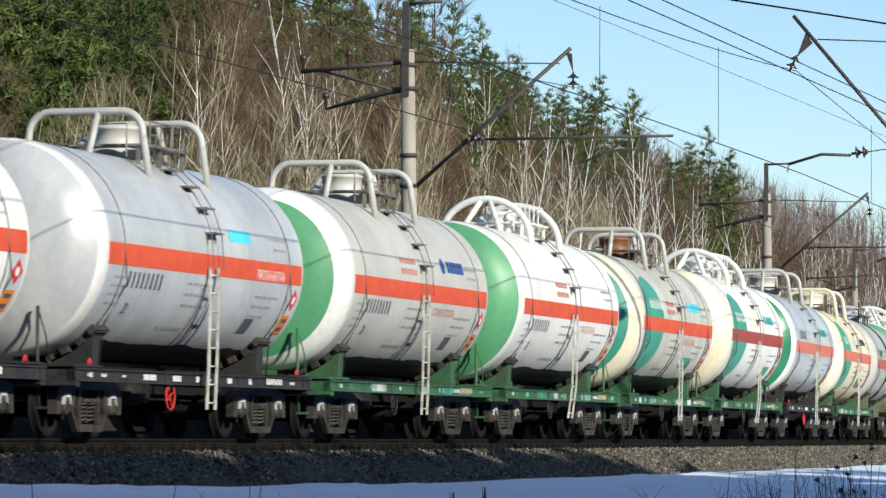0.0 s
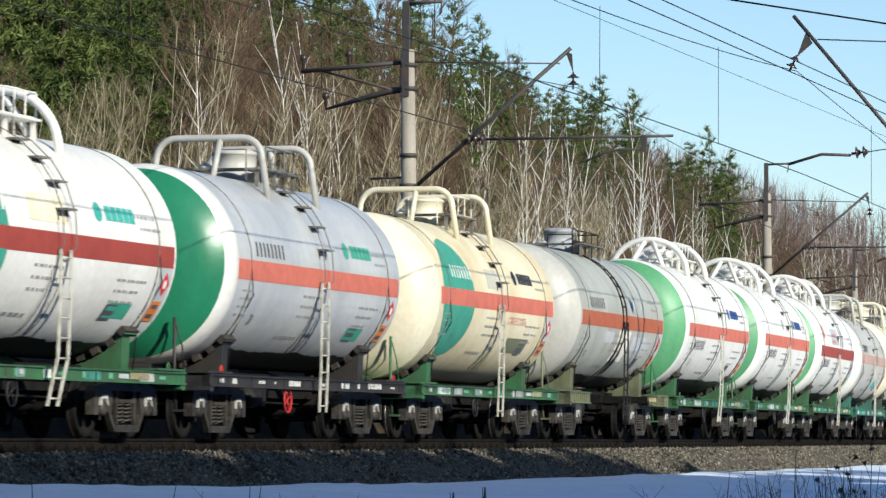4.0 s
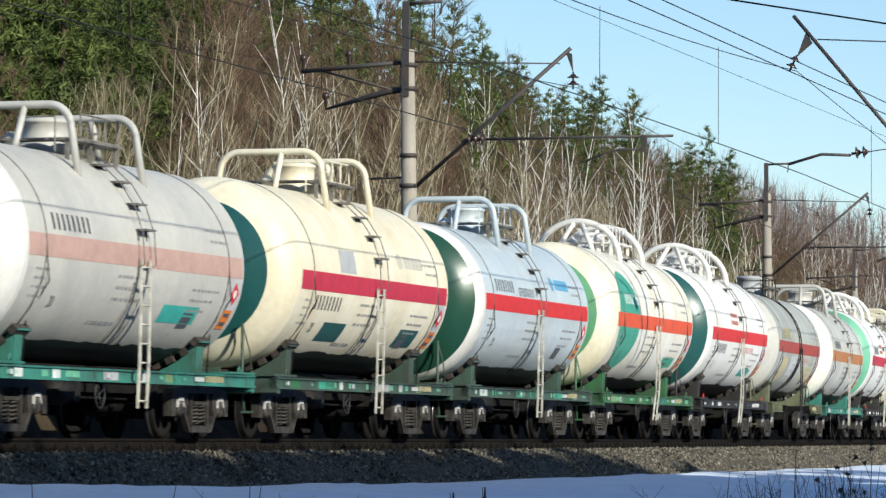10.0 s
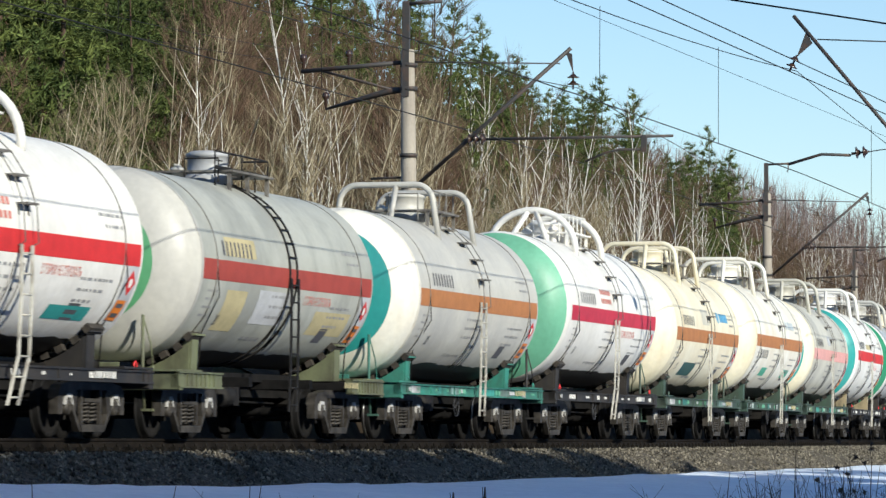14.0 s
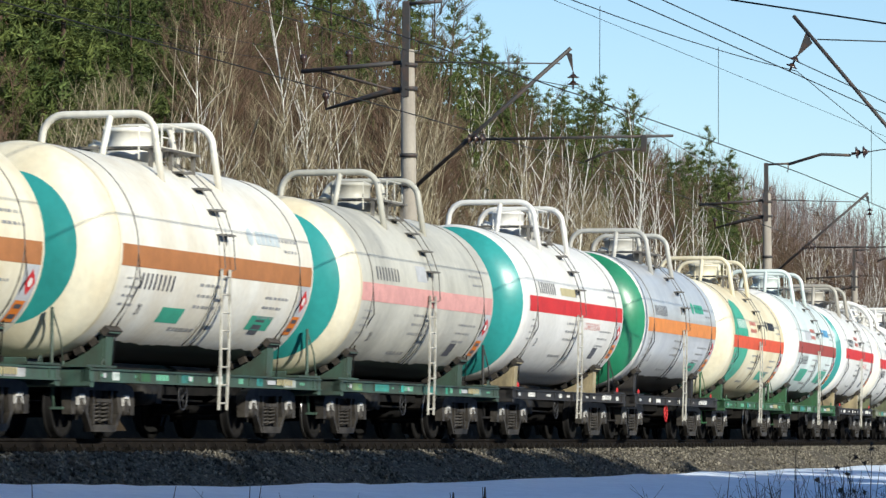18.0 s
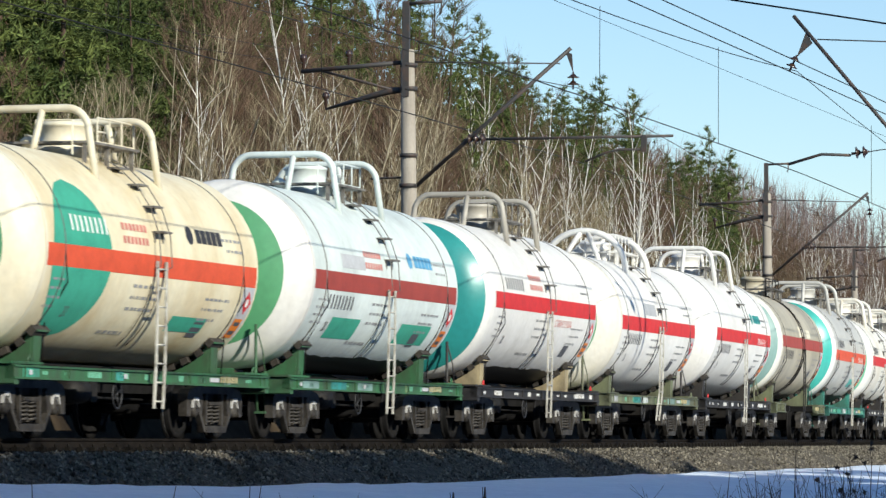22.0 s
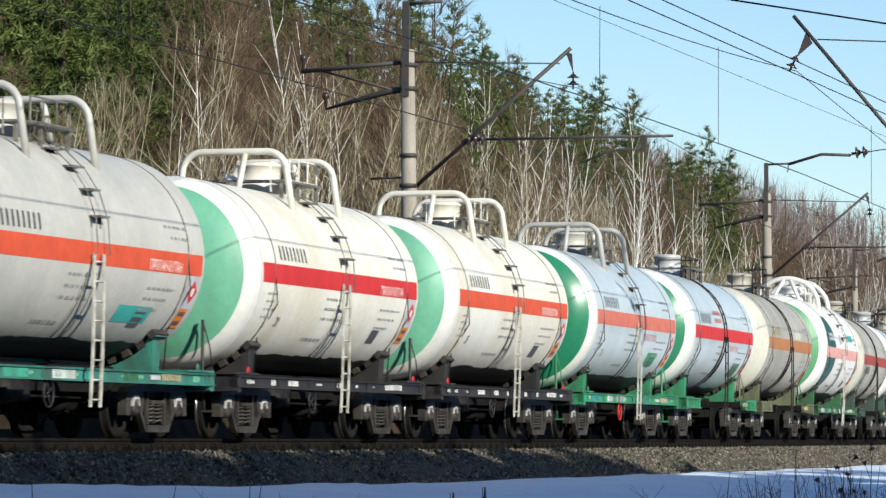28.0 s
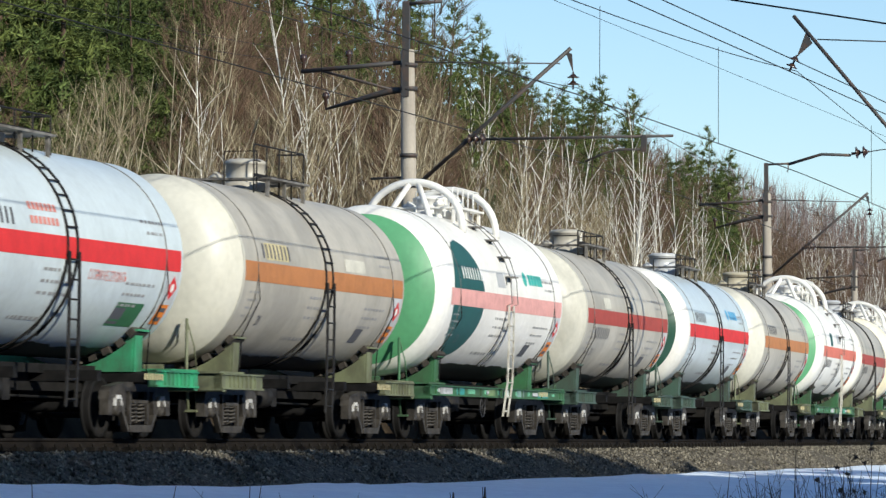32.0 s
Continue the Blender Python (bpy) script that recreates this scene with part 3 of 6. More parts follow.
def dome_profile(r0, r1, n=8):
    out = []
    for i in range(n + 1):
        rr = r0 + (r1 - r0) * i / n
        out.append((DOME * (1 - rr ** 2.35) ** (1 / 2.35), rr * R))
    return out


def dome_shape(sign, r0, r1, proud=0.0):
    return Shape().lathe([(sign * (HALF + h + proud), r) for h, r in dome_profile(r0, r1)], "x", 64, (0, 0, ZC))


def arch_round(x, pipe=0.075):
    """A bent pipe across the tank, over the fittings."""
    foot = ZC + math.sqrt(R * R - 1.0) - 0.06
    pts = []
    for i in range(21):
        t = math.pi * i / 20
        pts.append((x, -1.02 * math.cos(t), foot + (ARCH - foot) * math.sin(t) ** 0.85))
    return Shape().tube(pts, pipe, n=8)


def arch_square(x, pipe=0.06):
    """A flat-topped bent pipe across the tank."""
    foot = ZC + math.sqrt(R * R - 1.08 * 1.08) - 0.06
    top, r = ARCH, 0.36
    half = [(1.08, foot), (0.96, top - r)]
    for i in range(1, 7):
        t = math.pi / 2 * i / 6
        half.append((0.96 - r + r * math.cos(t), top - r + r * math.sin(t)))
    pts = [(x, -y, z) for y, z in half] + [(x, y, z) for y, z in reversed(half)]
    return Shape().tube(pts, pipe, n=8)


def hat_shape(kind):
    """The round manhole cover, with its rim and lid."""
    if kind == "dome":
        return Shape().lathe([(TOP - 0.1, 0.44), (TOP + 0.12, 0.44), (TOP + 0.13, 0.345), (TOP + 0.44, 0.35), (TOP + 0.45, 0.375), (TOP + 0.50, 0.37), (TOP + 0.545, 0.28), (TOP + 0.56, 0.0)], n=28)
    if kind == "sq":
        return Shape().lathe([(TOP - 0.1, 0.50), (TOP + 0.12, 0.50), (TOP + 0.13, 0.375), (TOP + 0.44, 0.385), (TOP + 0.45, 0.41), (TOP + 0.49, 0.405), (TOP + 0.56, 0.24), (TOP + 0.57, 0.0)], n=28)
    return Shape().lathe([(TOP - 0.1, 0.44), (TOP + 0.1, 0.44), (TOP + 0.11, 0.37), (TOP + 0.34, 0.37), (TOP + 0.35, 0.395), (TOP + 0.39, 0.39), (TOP + 0.44, 0.26), (TOP + 0.45, 0.0)], n=28)


def platform_shape(w):
    z = TOP + 0.13
    sh = Shape().box(-w, -0.80, z, w + 0.25, -0.42, z + 0.035)
    sh.box(-w, 0.42, z, w + 0.25, 0.80, z + 0.035)
    sh.box(-w, -0.42, z, -0.55, 0.42, z + 0.035)
    sh.box(0.55, -0.42, z, w + 0.25, 0.42, z + 0.035)
    for x in (-w + 0.03, 0, w + 0.1):
        for y in (-0.74, 0.68):
            sh.box(x, y, ZC + math.sqrt(R * R - 0.74 ** 2) - 0.03, x + 0.06, y + 0.06, z)
    return sh


def railing_shape(x0, x1, y, top):
    """Toe board, upper rail and a short return at the end of the platform."""
    sh = Shape()
    z0 = TOP + 0.16
    sh.tube([(x0, y, top), (x1, y, top)], 0.016, n=5, smooth=False)
    sh.tube([(x1, y, top), (x1, y + 0.5, top)], 0.016, n=5, smooth=False)
    sh.tube([(x0, y, (top + z0) / 2), (x0 + 0.35, y, (top + z0) / 2)], 0.013, n=5, smooth=False)
    return sh.box(x0, y - 0.012, z0, x1, y + 0.012, z0 + 0.06)


def hoop_shape(x, top):
    """A single bent hoop across the tank behind the cover."""
    return Shape().tube([(x, -0.55, TOP - 0.05), (x, -0.55, top), (x, 0.05, top), (x, 0.05, TOP - 0.05)], 0.018, n=5, smooth=False)


def railing(wagon, x0, x1, posts, top, mat):
    r = part("railing", kept(("railing", top, x0), lambda: railing_shape(x0, x1, -0.6, top), mat), mat, wagon)
    post = kept(("rail_post", top), lambda: Shape().tube([(0, 0, ZC + math.sqrt(R * R - 0.36) - 0.03), (0, 0, top)], 0.016, n=5), mat)
    for k in range(posts):
        part("rail_post", post, mat, r, at=pose(x0 + (x1 - x0) * k / (posts - 1), -0.6, 0))
    part("hoop", kept(("hoop", top), lambda: hoop_shape(-1.0, top - 0.1), mat), mat, wagon)
    return r


def valve_shape(i):
    x, y, r, h = ((-0.75, -0.35, 0.09, 0.30), (0.85, -0.3, 0.11, 0.24), (0.95, 0.25, 0.08, 0.30), (-0.8, 0.25, 0.1, 0.24))[i]
    z = TOP + 0.02
    sh = Shape().lathe([(z - 0.1, r), (z + h * 0.6, r), (z + h * 0.62, r * 1.3), (z + h * 0.75, r * 1.3), (z + h, r * 0.4)], n=12, centre=(x, y, 0))
    return sh.tube([(x - 0.14, y, z + h), (x + 0.14, y, z + h)], 0.02, n=5)


def ladder_shape(x, lean):
    """Two stringers and rungs down the near side, hooked over the tank's middle."""
    sh = Shape()
    zs = [2.72, 2.0, 1.15, 0.46]
    ys = [-R - 0.04, -R - 0.04, -R - 0.03, -R - 0.02]
    xs = [x, x, x - lean * 0.15, x - lean]
    for o in (-0.19, 0.19):
        pts = [(a + o, y, z) for a, y, z in zip(xs, ys, zs)]
        for (ax, ay, az), (bx, by, bz) in zip(pts, pts[1:]):
            sh.add([(ax - 0.04, ay - 0.012, az), (ax + 0.04, ay - 0.012, az), (ax + 0.04, ay + 0.012, az), (ax - 0.04, ay + 0.012, az),
                    (bx - 0.04, by - 0.012, bz), (bx + 0.04, by - 0.012, bz), (bx + 0.04, by + 0.012, bz), (bx - 0.04, by + 0.012, bz)],
                   [(0, 4, 5, 1), (1, 5, 6, 2), (2, 6, 7, 3), (3, 7, 4, 0), (0, 1, 2, 3), (7, 6, 5, 4)])
    for i in range(8):
        z = 2.6 - i * 0.29
        y = float(np.interp(-z, [-v for v in zs], ys))
        a = float(np.interp(-z, [-v for v in zs], xs))
        sh.tube([(a - 0.19, y, z), (a + 0.19, y, z)], 0.016, n=5)
    return sh


def step_shape(x, a):
    """One footboard on the tank's curve."""
    px, py, pz = around(x, a, R + 0.01)
    sh = Shape().box(px - 0.2, py - 0.17, pz, px + 0.2, py + 0.04, pz + 0.03)
    sh.box(px - 0.19, py - 0.03, pz - 0.15, px - 0.16, py + 0.06, pz)
    return sh.box(px + 0.16, py - 0.03, pz - 0.15, px + 0.19, py + 0.06, pz)


def handrail_shape(x):
    return Shape().tube([around(x, a, R + 0.02) for a in (-6, -5.9)] + [around(x, a, R + 0.12) for a in (-4, 12, 26, 40, 54, 66)] + [(x, -0.78, TOP + 0.4)], 0.010, n=5)


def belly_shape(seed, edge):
    """Dark belly shade and grime painted between the cradles, with a ragged upper edge."""
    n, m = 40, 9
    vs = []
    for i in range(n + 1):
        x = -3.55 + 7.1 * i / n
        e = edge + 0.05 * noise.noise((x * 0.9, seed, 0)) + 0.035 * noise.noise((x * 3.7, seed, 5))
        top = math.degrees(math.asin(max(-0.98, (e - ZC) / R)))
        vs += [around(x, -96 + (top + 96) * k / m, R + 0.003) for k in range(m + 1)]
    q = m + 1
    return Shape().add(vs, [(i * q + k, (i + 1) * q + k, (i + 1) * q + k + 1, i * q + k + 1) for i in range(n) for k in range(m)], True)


def strap_shape(x):
    """Hold-down band, tight over the tank's top."""
    return Shape().lathe([(x - 0.014, R), (x - 0.014, R + 0.012), (x + 0.014, R + 0.012), (x + 0.014, R)], "x", 56, (0, 0, ZC), smooth=False)


def anchor_shape(x):
    """The band's lower end, off the tank towards its anchor on the frame."""
    return Shape().tube([around(x, a, R + 0.012) for a in (10, -4, -18, -32, -44)] + [(x, -1.08, 1.72), (x, -1.08, 1.06)], [0.004, 0.008, 0.012, 0.015, 0.016, 0.016, 0.016], n=5)


def tie_shape(x):
    return Shape().tube([around(x, -2, R + 0.01), (x + 0.16, -R + 0.02, ZC - 0.5), (x + 0.24, -1.20, 1.7), (x + 0.2, -1.16, 1.06)], [0.006, 0.011, 0.012, 0.012], n=5)


def saddle_shape(x):
    """A boxed cradle across the frame whose upper edge follows the tank."""
    sh = Shape()
    ring = [(-1.10, 1.03), (1.10, 1.03), (1.12, ZC - math.sqrt(R * R - 1.12 ** 2) - 0.02)]
    n = 10
    for i in range(1, n):
        y = 1.12 - 2.24 * i / n
        ring.append((y, ZC - math.sqrt(R * R - y * y) - 0.14))
    ring.append((-1.12, ZC - math.sqrt(R * R - 1.12 ** 2) - 0.02))
    m = len(ring)
    for x0, x1 in ((x - 0.17, x - 0.14), (x + 0.14, x + 0.17)):
        vs = [(x0, y, z) for y, z in ring] + [(x1, y, z) for y, z in ring]
        fs = [(i, (i + 1) % m, (i + 1) % m + m, i + m) for i in range(m)]
        fs += [tuple(range(m)), tuple(range(2 * m - 1, m - 1, -1))]
        sh.add(vs, fs)
    zt = ZC - math.sqrt(R * R - 1.12 ** 2)
    for s in (-1, 1):
        sh.add([(x + d, s * y, z) for d in (-0.16, 0.16) for y, z in ((1.14, 1.03), (1.07, 1.03), (1.09, zt - 0.02), (1.16, zt - 0.02))],
               [(0, 1, 2, 3), (7, 6, 5, 4), (0, 4, 5, 1), (1, 5, 6, 2), (2, 6, 7, 3), (3, 7, 4, 0)])
    sh.box(x - 0.24, -1.24, zt - 0.06, x + 0.24, -1.10, zt - 0.03)
    return sh


def block_shape(x, i):
    """One timber block between cradle and tank, jutting out past the cradle's plates."""
    a = radians(-46 - 9.0 * i)
    ca, sa = math.cos(a), math.sin(a)
    vs = []
    for dx in (-0.29 + 0.05 * (i % 2), 0.28):
        for p, q in ((-0.062, -0.06), (0.062, -0.06), (0.062, 0.045), (-0.062, 0.045)):
            r = R + 0.052 - q
            vs.append((x + dx, -r * ca + sa * p, ZC + r * sa + ca * p))
    return Shape().add(vs, [(0, 1, 2, 3), (7, 6, 5, 4), (0, 4, 5, 1), (1, 5, 6, 2), (2, 6, 7, 3), (3, 7, 4, 0)])


def side_beam_shape(side, l0=-5.45, l1=5.45, h=0.20, z=1.04):
    y = -1.52 if side < 0 else 1.36
    sh = Shape().box(l0, y + (0.03 if side < 0 else 0), z - h, l1, y + (0.16 if side < 0 else 0.13), z)
    sh.box(l0, y, z - 0.03, l1, y + 0.16, z + 0.0)
    sh.box(l0, y, z - h, l1, y + 0.16, z - h + 0.03)
    for i in range(7):
        x = l0 + 0.4 + i * (l1 - l0 - 0.8) / 6
        sh.box(x - 0.015, y + 0.005, z - h + 0.03, x + 0.015, y + 0.05, z - 0.03)
    return sh


def end_beam_shape(sign):
    x = sign * 5.45
    sh = Shape().box(min(x, x - sign * 0.18), -1.5, 0.76, max(x, x - sign * 0.18), 1.5, 1.05, 0.02)
    sh.box(min(x, x + sign * 0.05), -0.5, 0.74, max(x, x + sign * 0.05), 0.5, 1.2, 0.02)
    return sh


def deck_shape(sign):
    x0, x1 = sorted((sign * 5.5, sign * 4.3))
    sh = Shape().box(x0, -1.48, 1.055, x1, 1.48, 1.09)
    return sh


def sill_shape():
    sh = Shape().box(-5.4, -0.26, 0.72, 5.4, 0.26, 1.04, 0.03)
    # Added dark box in place of the shaded gap between tank and frame.
    sh.box(-4.3, -0.50, 0.98, 4.3, 0.50, 1.12, 0.05)
    for x in (-3.9, 3.9):
        sh.box(x - 0.3, -1.35, 0.84, x + 0.3, 1.35, 1.03, 0.03)
    for x in (-1.6, 1.6):
        sh.box(x - 0.08, -1.36, 0.86, x + 0.08, 1.36, 1.02)
    return sh


def coupler_shape(sign):
    sh = Shape()
    x0, x1 = sorted((sign * 5.4, sign * 5.86))
    sh.box(x0, -0.12, 0.92, x1, 0.12, 1.16, 0.03)
    x0, x1 = sorted((sign * 5.70, sign * 6.06))
    sh.prism([(x0, 0.86), (x1, 0.90), (x1, 1.2), (x0, 1.24)], -0.24, 0.2)
    return sh


def brake_gear_shape():
    sh = Shape()
    sh.lathe([(-0.3, 0.0), (-0.3, 0.19), (0.35, 0.19), (0.4, 0.1), (0.4, 0.0)], "x", 16, (-0.9, -0.55, 0.72))
    sh.lathe([(-0.4, 0.0), (-0.38, 0.2), (0.38, 0.2), (0.4, 0.0)], "x", 16, (1.2, 0.5, 0.72))
    sh.tube([(-2.6, -0.3, 0.66), (2.7, -0.3, 0.62)], 0.022, n=6)
    sh.tube([(-5.3, 0.55, 0.85), (5.3, 0.55, 0.85)], 0.02, n=6)
    sh.box(-0.35, -0.62, 0.56, -0.05, -0.42, 0.9, 0.03)
    return sh


def post_shape():
    """Thin upright at the frame's corner, with a slack stay, bent into a step below."""
    sh = Shape()
    sh.tube([(-5.26, -0.82, 1.95), (-5.26, -0.82, 1.1), (-5.26, -0.85, 0.46)], 0.028, n=6)
    sh.tube([(-5.06, -0.92, 1.15), (-5.06, -0.92, 0.46)], 0.024, n=6)
    sh.tube([(-5.26, -0.82, 1.93), (-5.12, -0.90, 1.5), (-5.06, -0.92, 1.12)], 0.013, n=5)
    sh.box(-5.29, -1.0, 0.43, -5.03, -0.8, 0.47)
    return sh


def bogie_side_shape(side):
    """A cast side frame: arched top, two jaws, triangular windows, spring opening over the lower chord."""
    y = -1.12 if side < 0 else 0.95
    sh = Shape()
    pieces = [([(-0.62, 0.73), (0.62, 0.73), (0.60, 0.87), (-0.60, 0.87)], 0.0, 0.17),
              ([(-0.44, 0.10), (0.44, 0.10), (0.47, 0.21), (-0.47, 0.21)], -0.015, 0.15)]
    for m in (-1, 1):
        half = [([(-1.31, 0.60), (-0.60, 0.68), (-0.60, 0.87), (-1.18, 0.80), (-1.28, 0.72)], 0.0, 0.17),
                ([(-1.31, 0.36), (-1.15, 0.36), (-1.10, 0.61), (-1.31, 0.61)], 0.004, 0.15),
                ([(-0.77, 0.42), (-0.63, 0.34), (-0.55, 0.69), (-0.74, 0.69)], 0.003, 0.085),
                ([(-0.79, 0.44), (-0.50, 0.10), (-0.41, 0.11), (-0.68, 0.44)], -0.004, 0.085),
                ([(-0.40, 0.22), (-0.335, 0.22), (-0.335, 0.74), (-0.42, 0.74)], 0.008, 0.06)]
        for ring, d0, d1 in half:
            pieces.append((ring if m < 0 else [(-px, pz) for px, pz in reversed(ring)], d0, d1))
    for ring, d0, d1 in pieces:
        if side < 0:
            sh.prism(ring, y + d0, y + d1)
        else:
            sh.prism(ring, y + 0.17 - d1, y + 0.17 - d0)
    return sh


def spring_shape(side, x):
    y = -1.03 if side < 0 else 1.03
    sh = Shape()
    pts = [(x + 0.105 * math.cos(t), y + 0.085 * math.sin(t), 0.24 + 0.30 * i / 30) for i, t in ((i, 2 * math.pi * i / 6) for i in range(31))]
    sh.tube(pts, 0.022, n=4)
    return sh.box(x - 0.15, y - 0.1, 0.545, x + 0.15, y + 0.1, 0.60)


def axle_box_shape():
    """The end of an axle's bearing in its jaw."""
    sh = Shape().lathe([(-1.15, 0.0), (-1.15, 0.06), (-1.135, 0.10), (-1.11, 0.125), (-0.98, 0.125)], "y", 16, (0, 0, 0.468))
    for k in range(3):
        t = 2 * math.pi * k / 3 + 0.5
        sh.tube([(0.06 * math.cos(t), -1.165, 0.468 + 0.06 * math.sin(t)), (0.06 * math.cos(t), -1.13, 0.468 + 0.06 * math.sin(t))], 0.016, n=5)
    return sh


def adapter_shape():
    """The worn saddle over a bearing."""
    sh = Shape().prism([(-0.10, 0.605), (0.10, 0.605), (0.085, 0.665), (-0.085, 0.665)], -1.145, -0.98)
    sh.prism([(-0.155, 0.50), (-0.125, 0.50), (-0.085, 0.61), (-0.10, 0.645)], -1.14, -0.98)
    return sh.prism([(0.125, 0.50), (0.155, 0.50), (0.10, 0.645), (0.085, 0.61)], -1.14, -0.98)


def bolster_shape():
    sh = Shape().box(-0.24, -1.0, 0.58, 0.24, 1.0, 0.86, 0.04)
    sh.tube([(-0.5, -0.5, 0.36), (-0.5, 0.5, 0.36)], 0.05, n=6)
    sh.tube([(0.5, -0.5, 0.36), (0.5, 0.5, 0.36)], 0.05, n=6)
    return sh


def brake_shoe_shape():
    return Shape().box(-0.05, -0.05, 0.28, 0.05, 0.05, 0.56, 0.02)


def wheel_shape(y):
    """Disc wheel with a flange towards the track's middle."""
    s = 1 if y > 0 else -1
    prof = [(y + s * 0.065, 0.0), (y + s * 0.065, 0.12), (y + s * 0.02, 0.15), (y + s * 0.0, 0.36), (y + s * 0.065, 0.40), (y + s * 0.065, 0.468), (y + s * 0.050, 0.469),
            (y - s * 0.02, 0.474), (y - s * 0.034, 0.476), (y - s * 0.045, 0.50), (y - s * 0.068, 0.50), (y - s * 0.068, 0.40), (y - s * 0.03, 0.36), (y - s * 0.03, 0.15), (y - s * 0.065, 0.12)]
    return Shape().lathe(prof, "y", 16)


def axle_shape():
    sh = Shape().lathe([(-1.05, 0.065), (-0.78, 0.09), (-0.6, 0.08), (0.6, 0.08), (0.78, 0.09), (1.05, 0.065)], "y", 12)
    sh.box(0.09, -0.03, -0.03, 0.12, 0.03, 0.03)
    return sh


WHEELS = []


def bogie(wagon, x):
    b = part("bogie", kept("bogie_bolster", bolster_shape, M_STEEL), M_STEEL, wagon, "dusty cast two-axle freight bogie", at=pose(x, 0, 0))
    for side in (-1, 1):
        part("side_frame", kept(("bogie_side", side), lambda: bogie_side_shape(side), M_CAST), M_CAST, b)
        for sx in (-0.15, 0.15):
            part("coil_spring", kept(("bogie_spring", side, sx), lambda: spring_shape(side, sx), M_CAST), M_CAST, b)
    for sx in (-0.40, 0.40):
        for sy in (-0.79, 0.79):
            part("brake_shoe", kept("brake_shoe", brake_shoe_shape, M_STEEL), M_STEEL, b, at=pose(sx, sy, 0))
    for dx in (-0.925, 0.925):
        part("axle_box", kept("axle_box", axle_box_shape, M_CAST), M_CAST, b, at=pose(dx, 0, 0))
        part("bearing_adapter", kept("bearing_adapter", adapter_shape, M_AXLECAP), M_AXLECAP, b, "bright worn bearing adapter", at=pose(dx, 0, 0))
        w = part("wheelset", kept("wheelset", wheelset_shape, M_SOOT_SHADE), M_SOOT_SHADE, b, "dark wheelset with bright worn treads")
        w.matrix_parent_inverse = Matrix.Translation((dx, 0, 0.478))
        WHEELS.append(w)
    return b


def wheelset_shape():
    sh = axle_shape()
    for y in (-0.76, 0.76):
        w = wheel_shape(y)
        sh.add(w.v, w.f, True)
    return sh


def wheel_materials(me):
    if len(me.materials) < 2:
        me.materials.append(M_TYRE)
        for p in me.polygons:
            c = p.center
            rr = math.hypot(c.x, c.z)
            lane = abs(c.y) - 0.76
            if rr > 0.462 and (abs(lane - 0.0575) < 0.006 or abs(lane + 0.027) < 0.006):
                p.material_index = 1


def bar_row(x, z, w, h, n, gap):
    sh = Shape()
    step = w / n
    for i in range(n):
        a = x + i * step
        q = skin(a, a + step * (1 - gap), z - h / 2, z + h / 2, R + 0.006, nx=1, na=2)
        sh.add(q.v, q.f, True)
    return sh


def bars(wagon, name, x, z, w, h, n, mat, digit=False, gap=0.35):
    """Writing that cannot be told: n small bars in a row."""
    return tagged(part(name, kept((name, x, z, w, h, n, digit), lambda: bar_row(x, z, w, h, n, gap), mat), mat, wagon), kind="stuff")


TEXTS = {}
PRG = random.Random(4)
M_STRAP = material("weathered_strap_steel", (0.20, 0.195, 0.18), rough=0.6, second=(0.11, 0.10, 0.09), scale=3)
M_RAILING = material("grey_railing_paint", (0.24, 0.23, 0.20), rough=0.6, second=(0.11, 0.10, 0.085), scale=4)
M_STEP = material("grey_step_steel", (0.20, 0.19, 0.17), rough=0.6, second=(0.09, 0.08, 0.07), scale=5)
FRG = random.Random(11)


def lettering(wagon, text, x, z, h, mat, stretch=0.8):
    """A line of letters bent onto the tank's near side, from x onwards."""
    key = (text, x, z, h, stretch, mat.name, R)
    if key not in TEXTS:
        cu = bpy.data.curves.new("letters", "FONT")
        cu.body, cu.size, cu.resolution_u = text, h * 1.4, 2
        ob = bpy.data.objects.new("letters", cu)
        scene.collection.objects.link(ob)
        dg = bpy.context.evaluated_depsgraph_get()
        me = bpy.data.meshes.new_from_object(ob.evaluated_get(dg))
        bpy.data.objects.remove(ob)
        for v in me.vertices:
            zz = z - h / 2 + v.co.y
            a = math.degrees(math.asin(max(-0.99, min(0.99, (zz - ZC) / R))))
            v.co = around(x + v.co.x * stretch, a, R + 0.007)
        me.materials.clear()
        me.materials.append(mat)
        TEXTS[key] = me
    return part("lettering", TEXTS[key], mat, wagon)


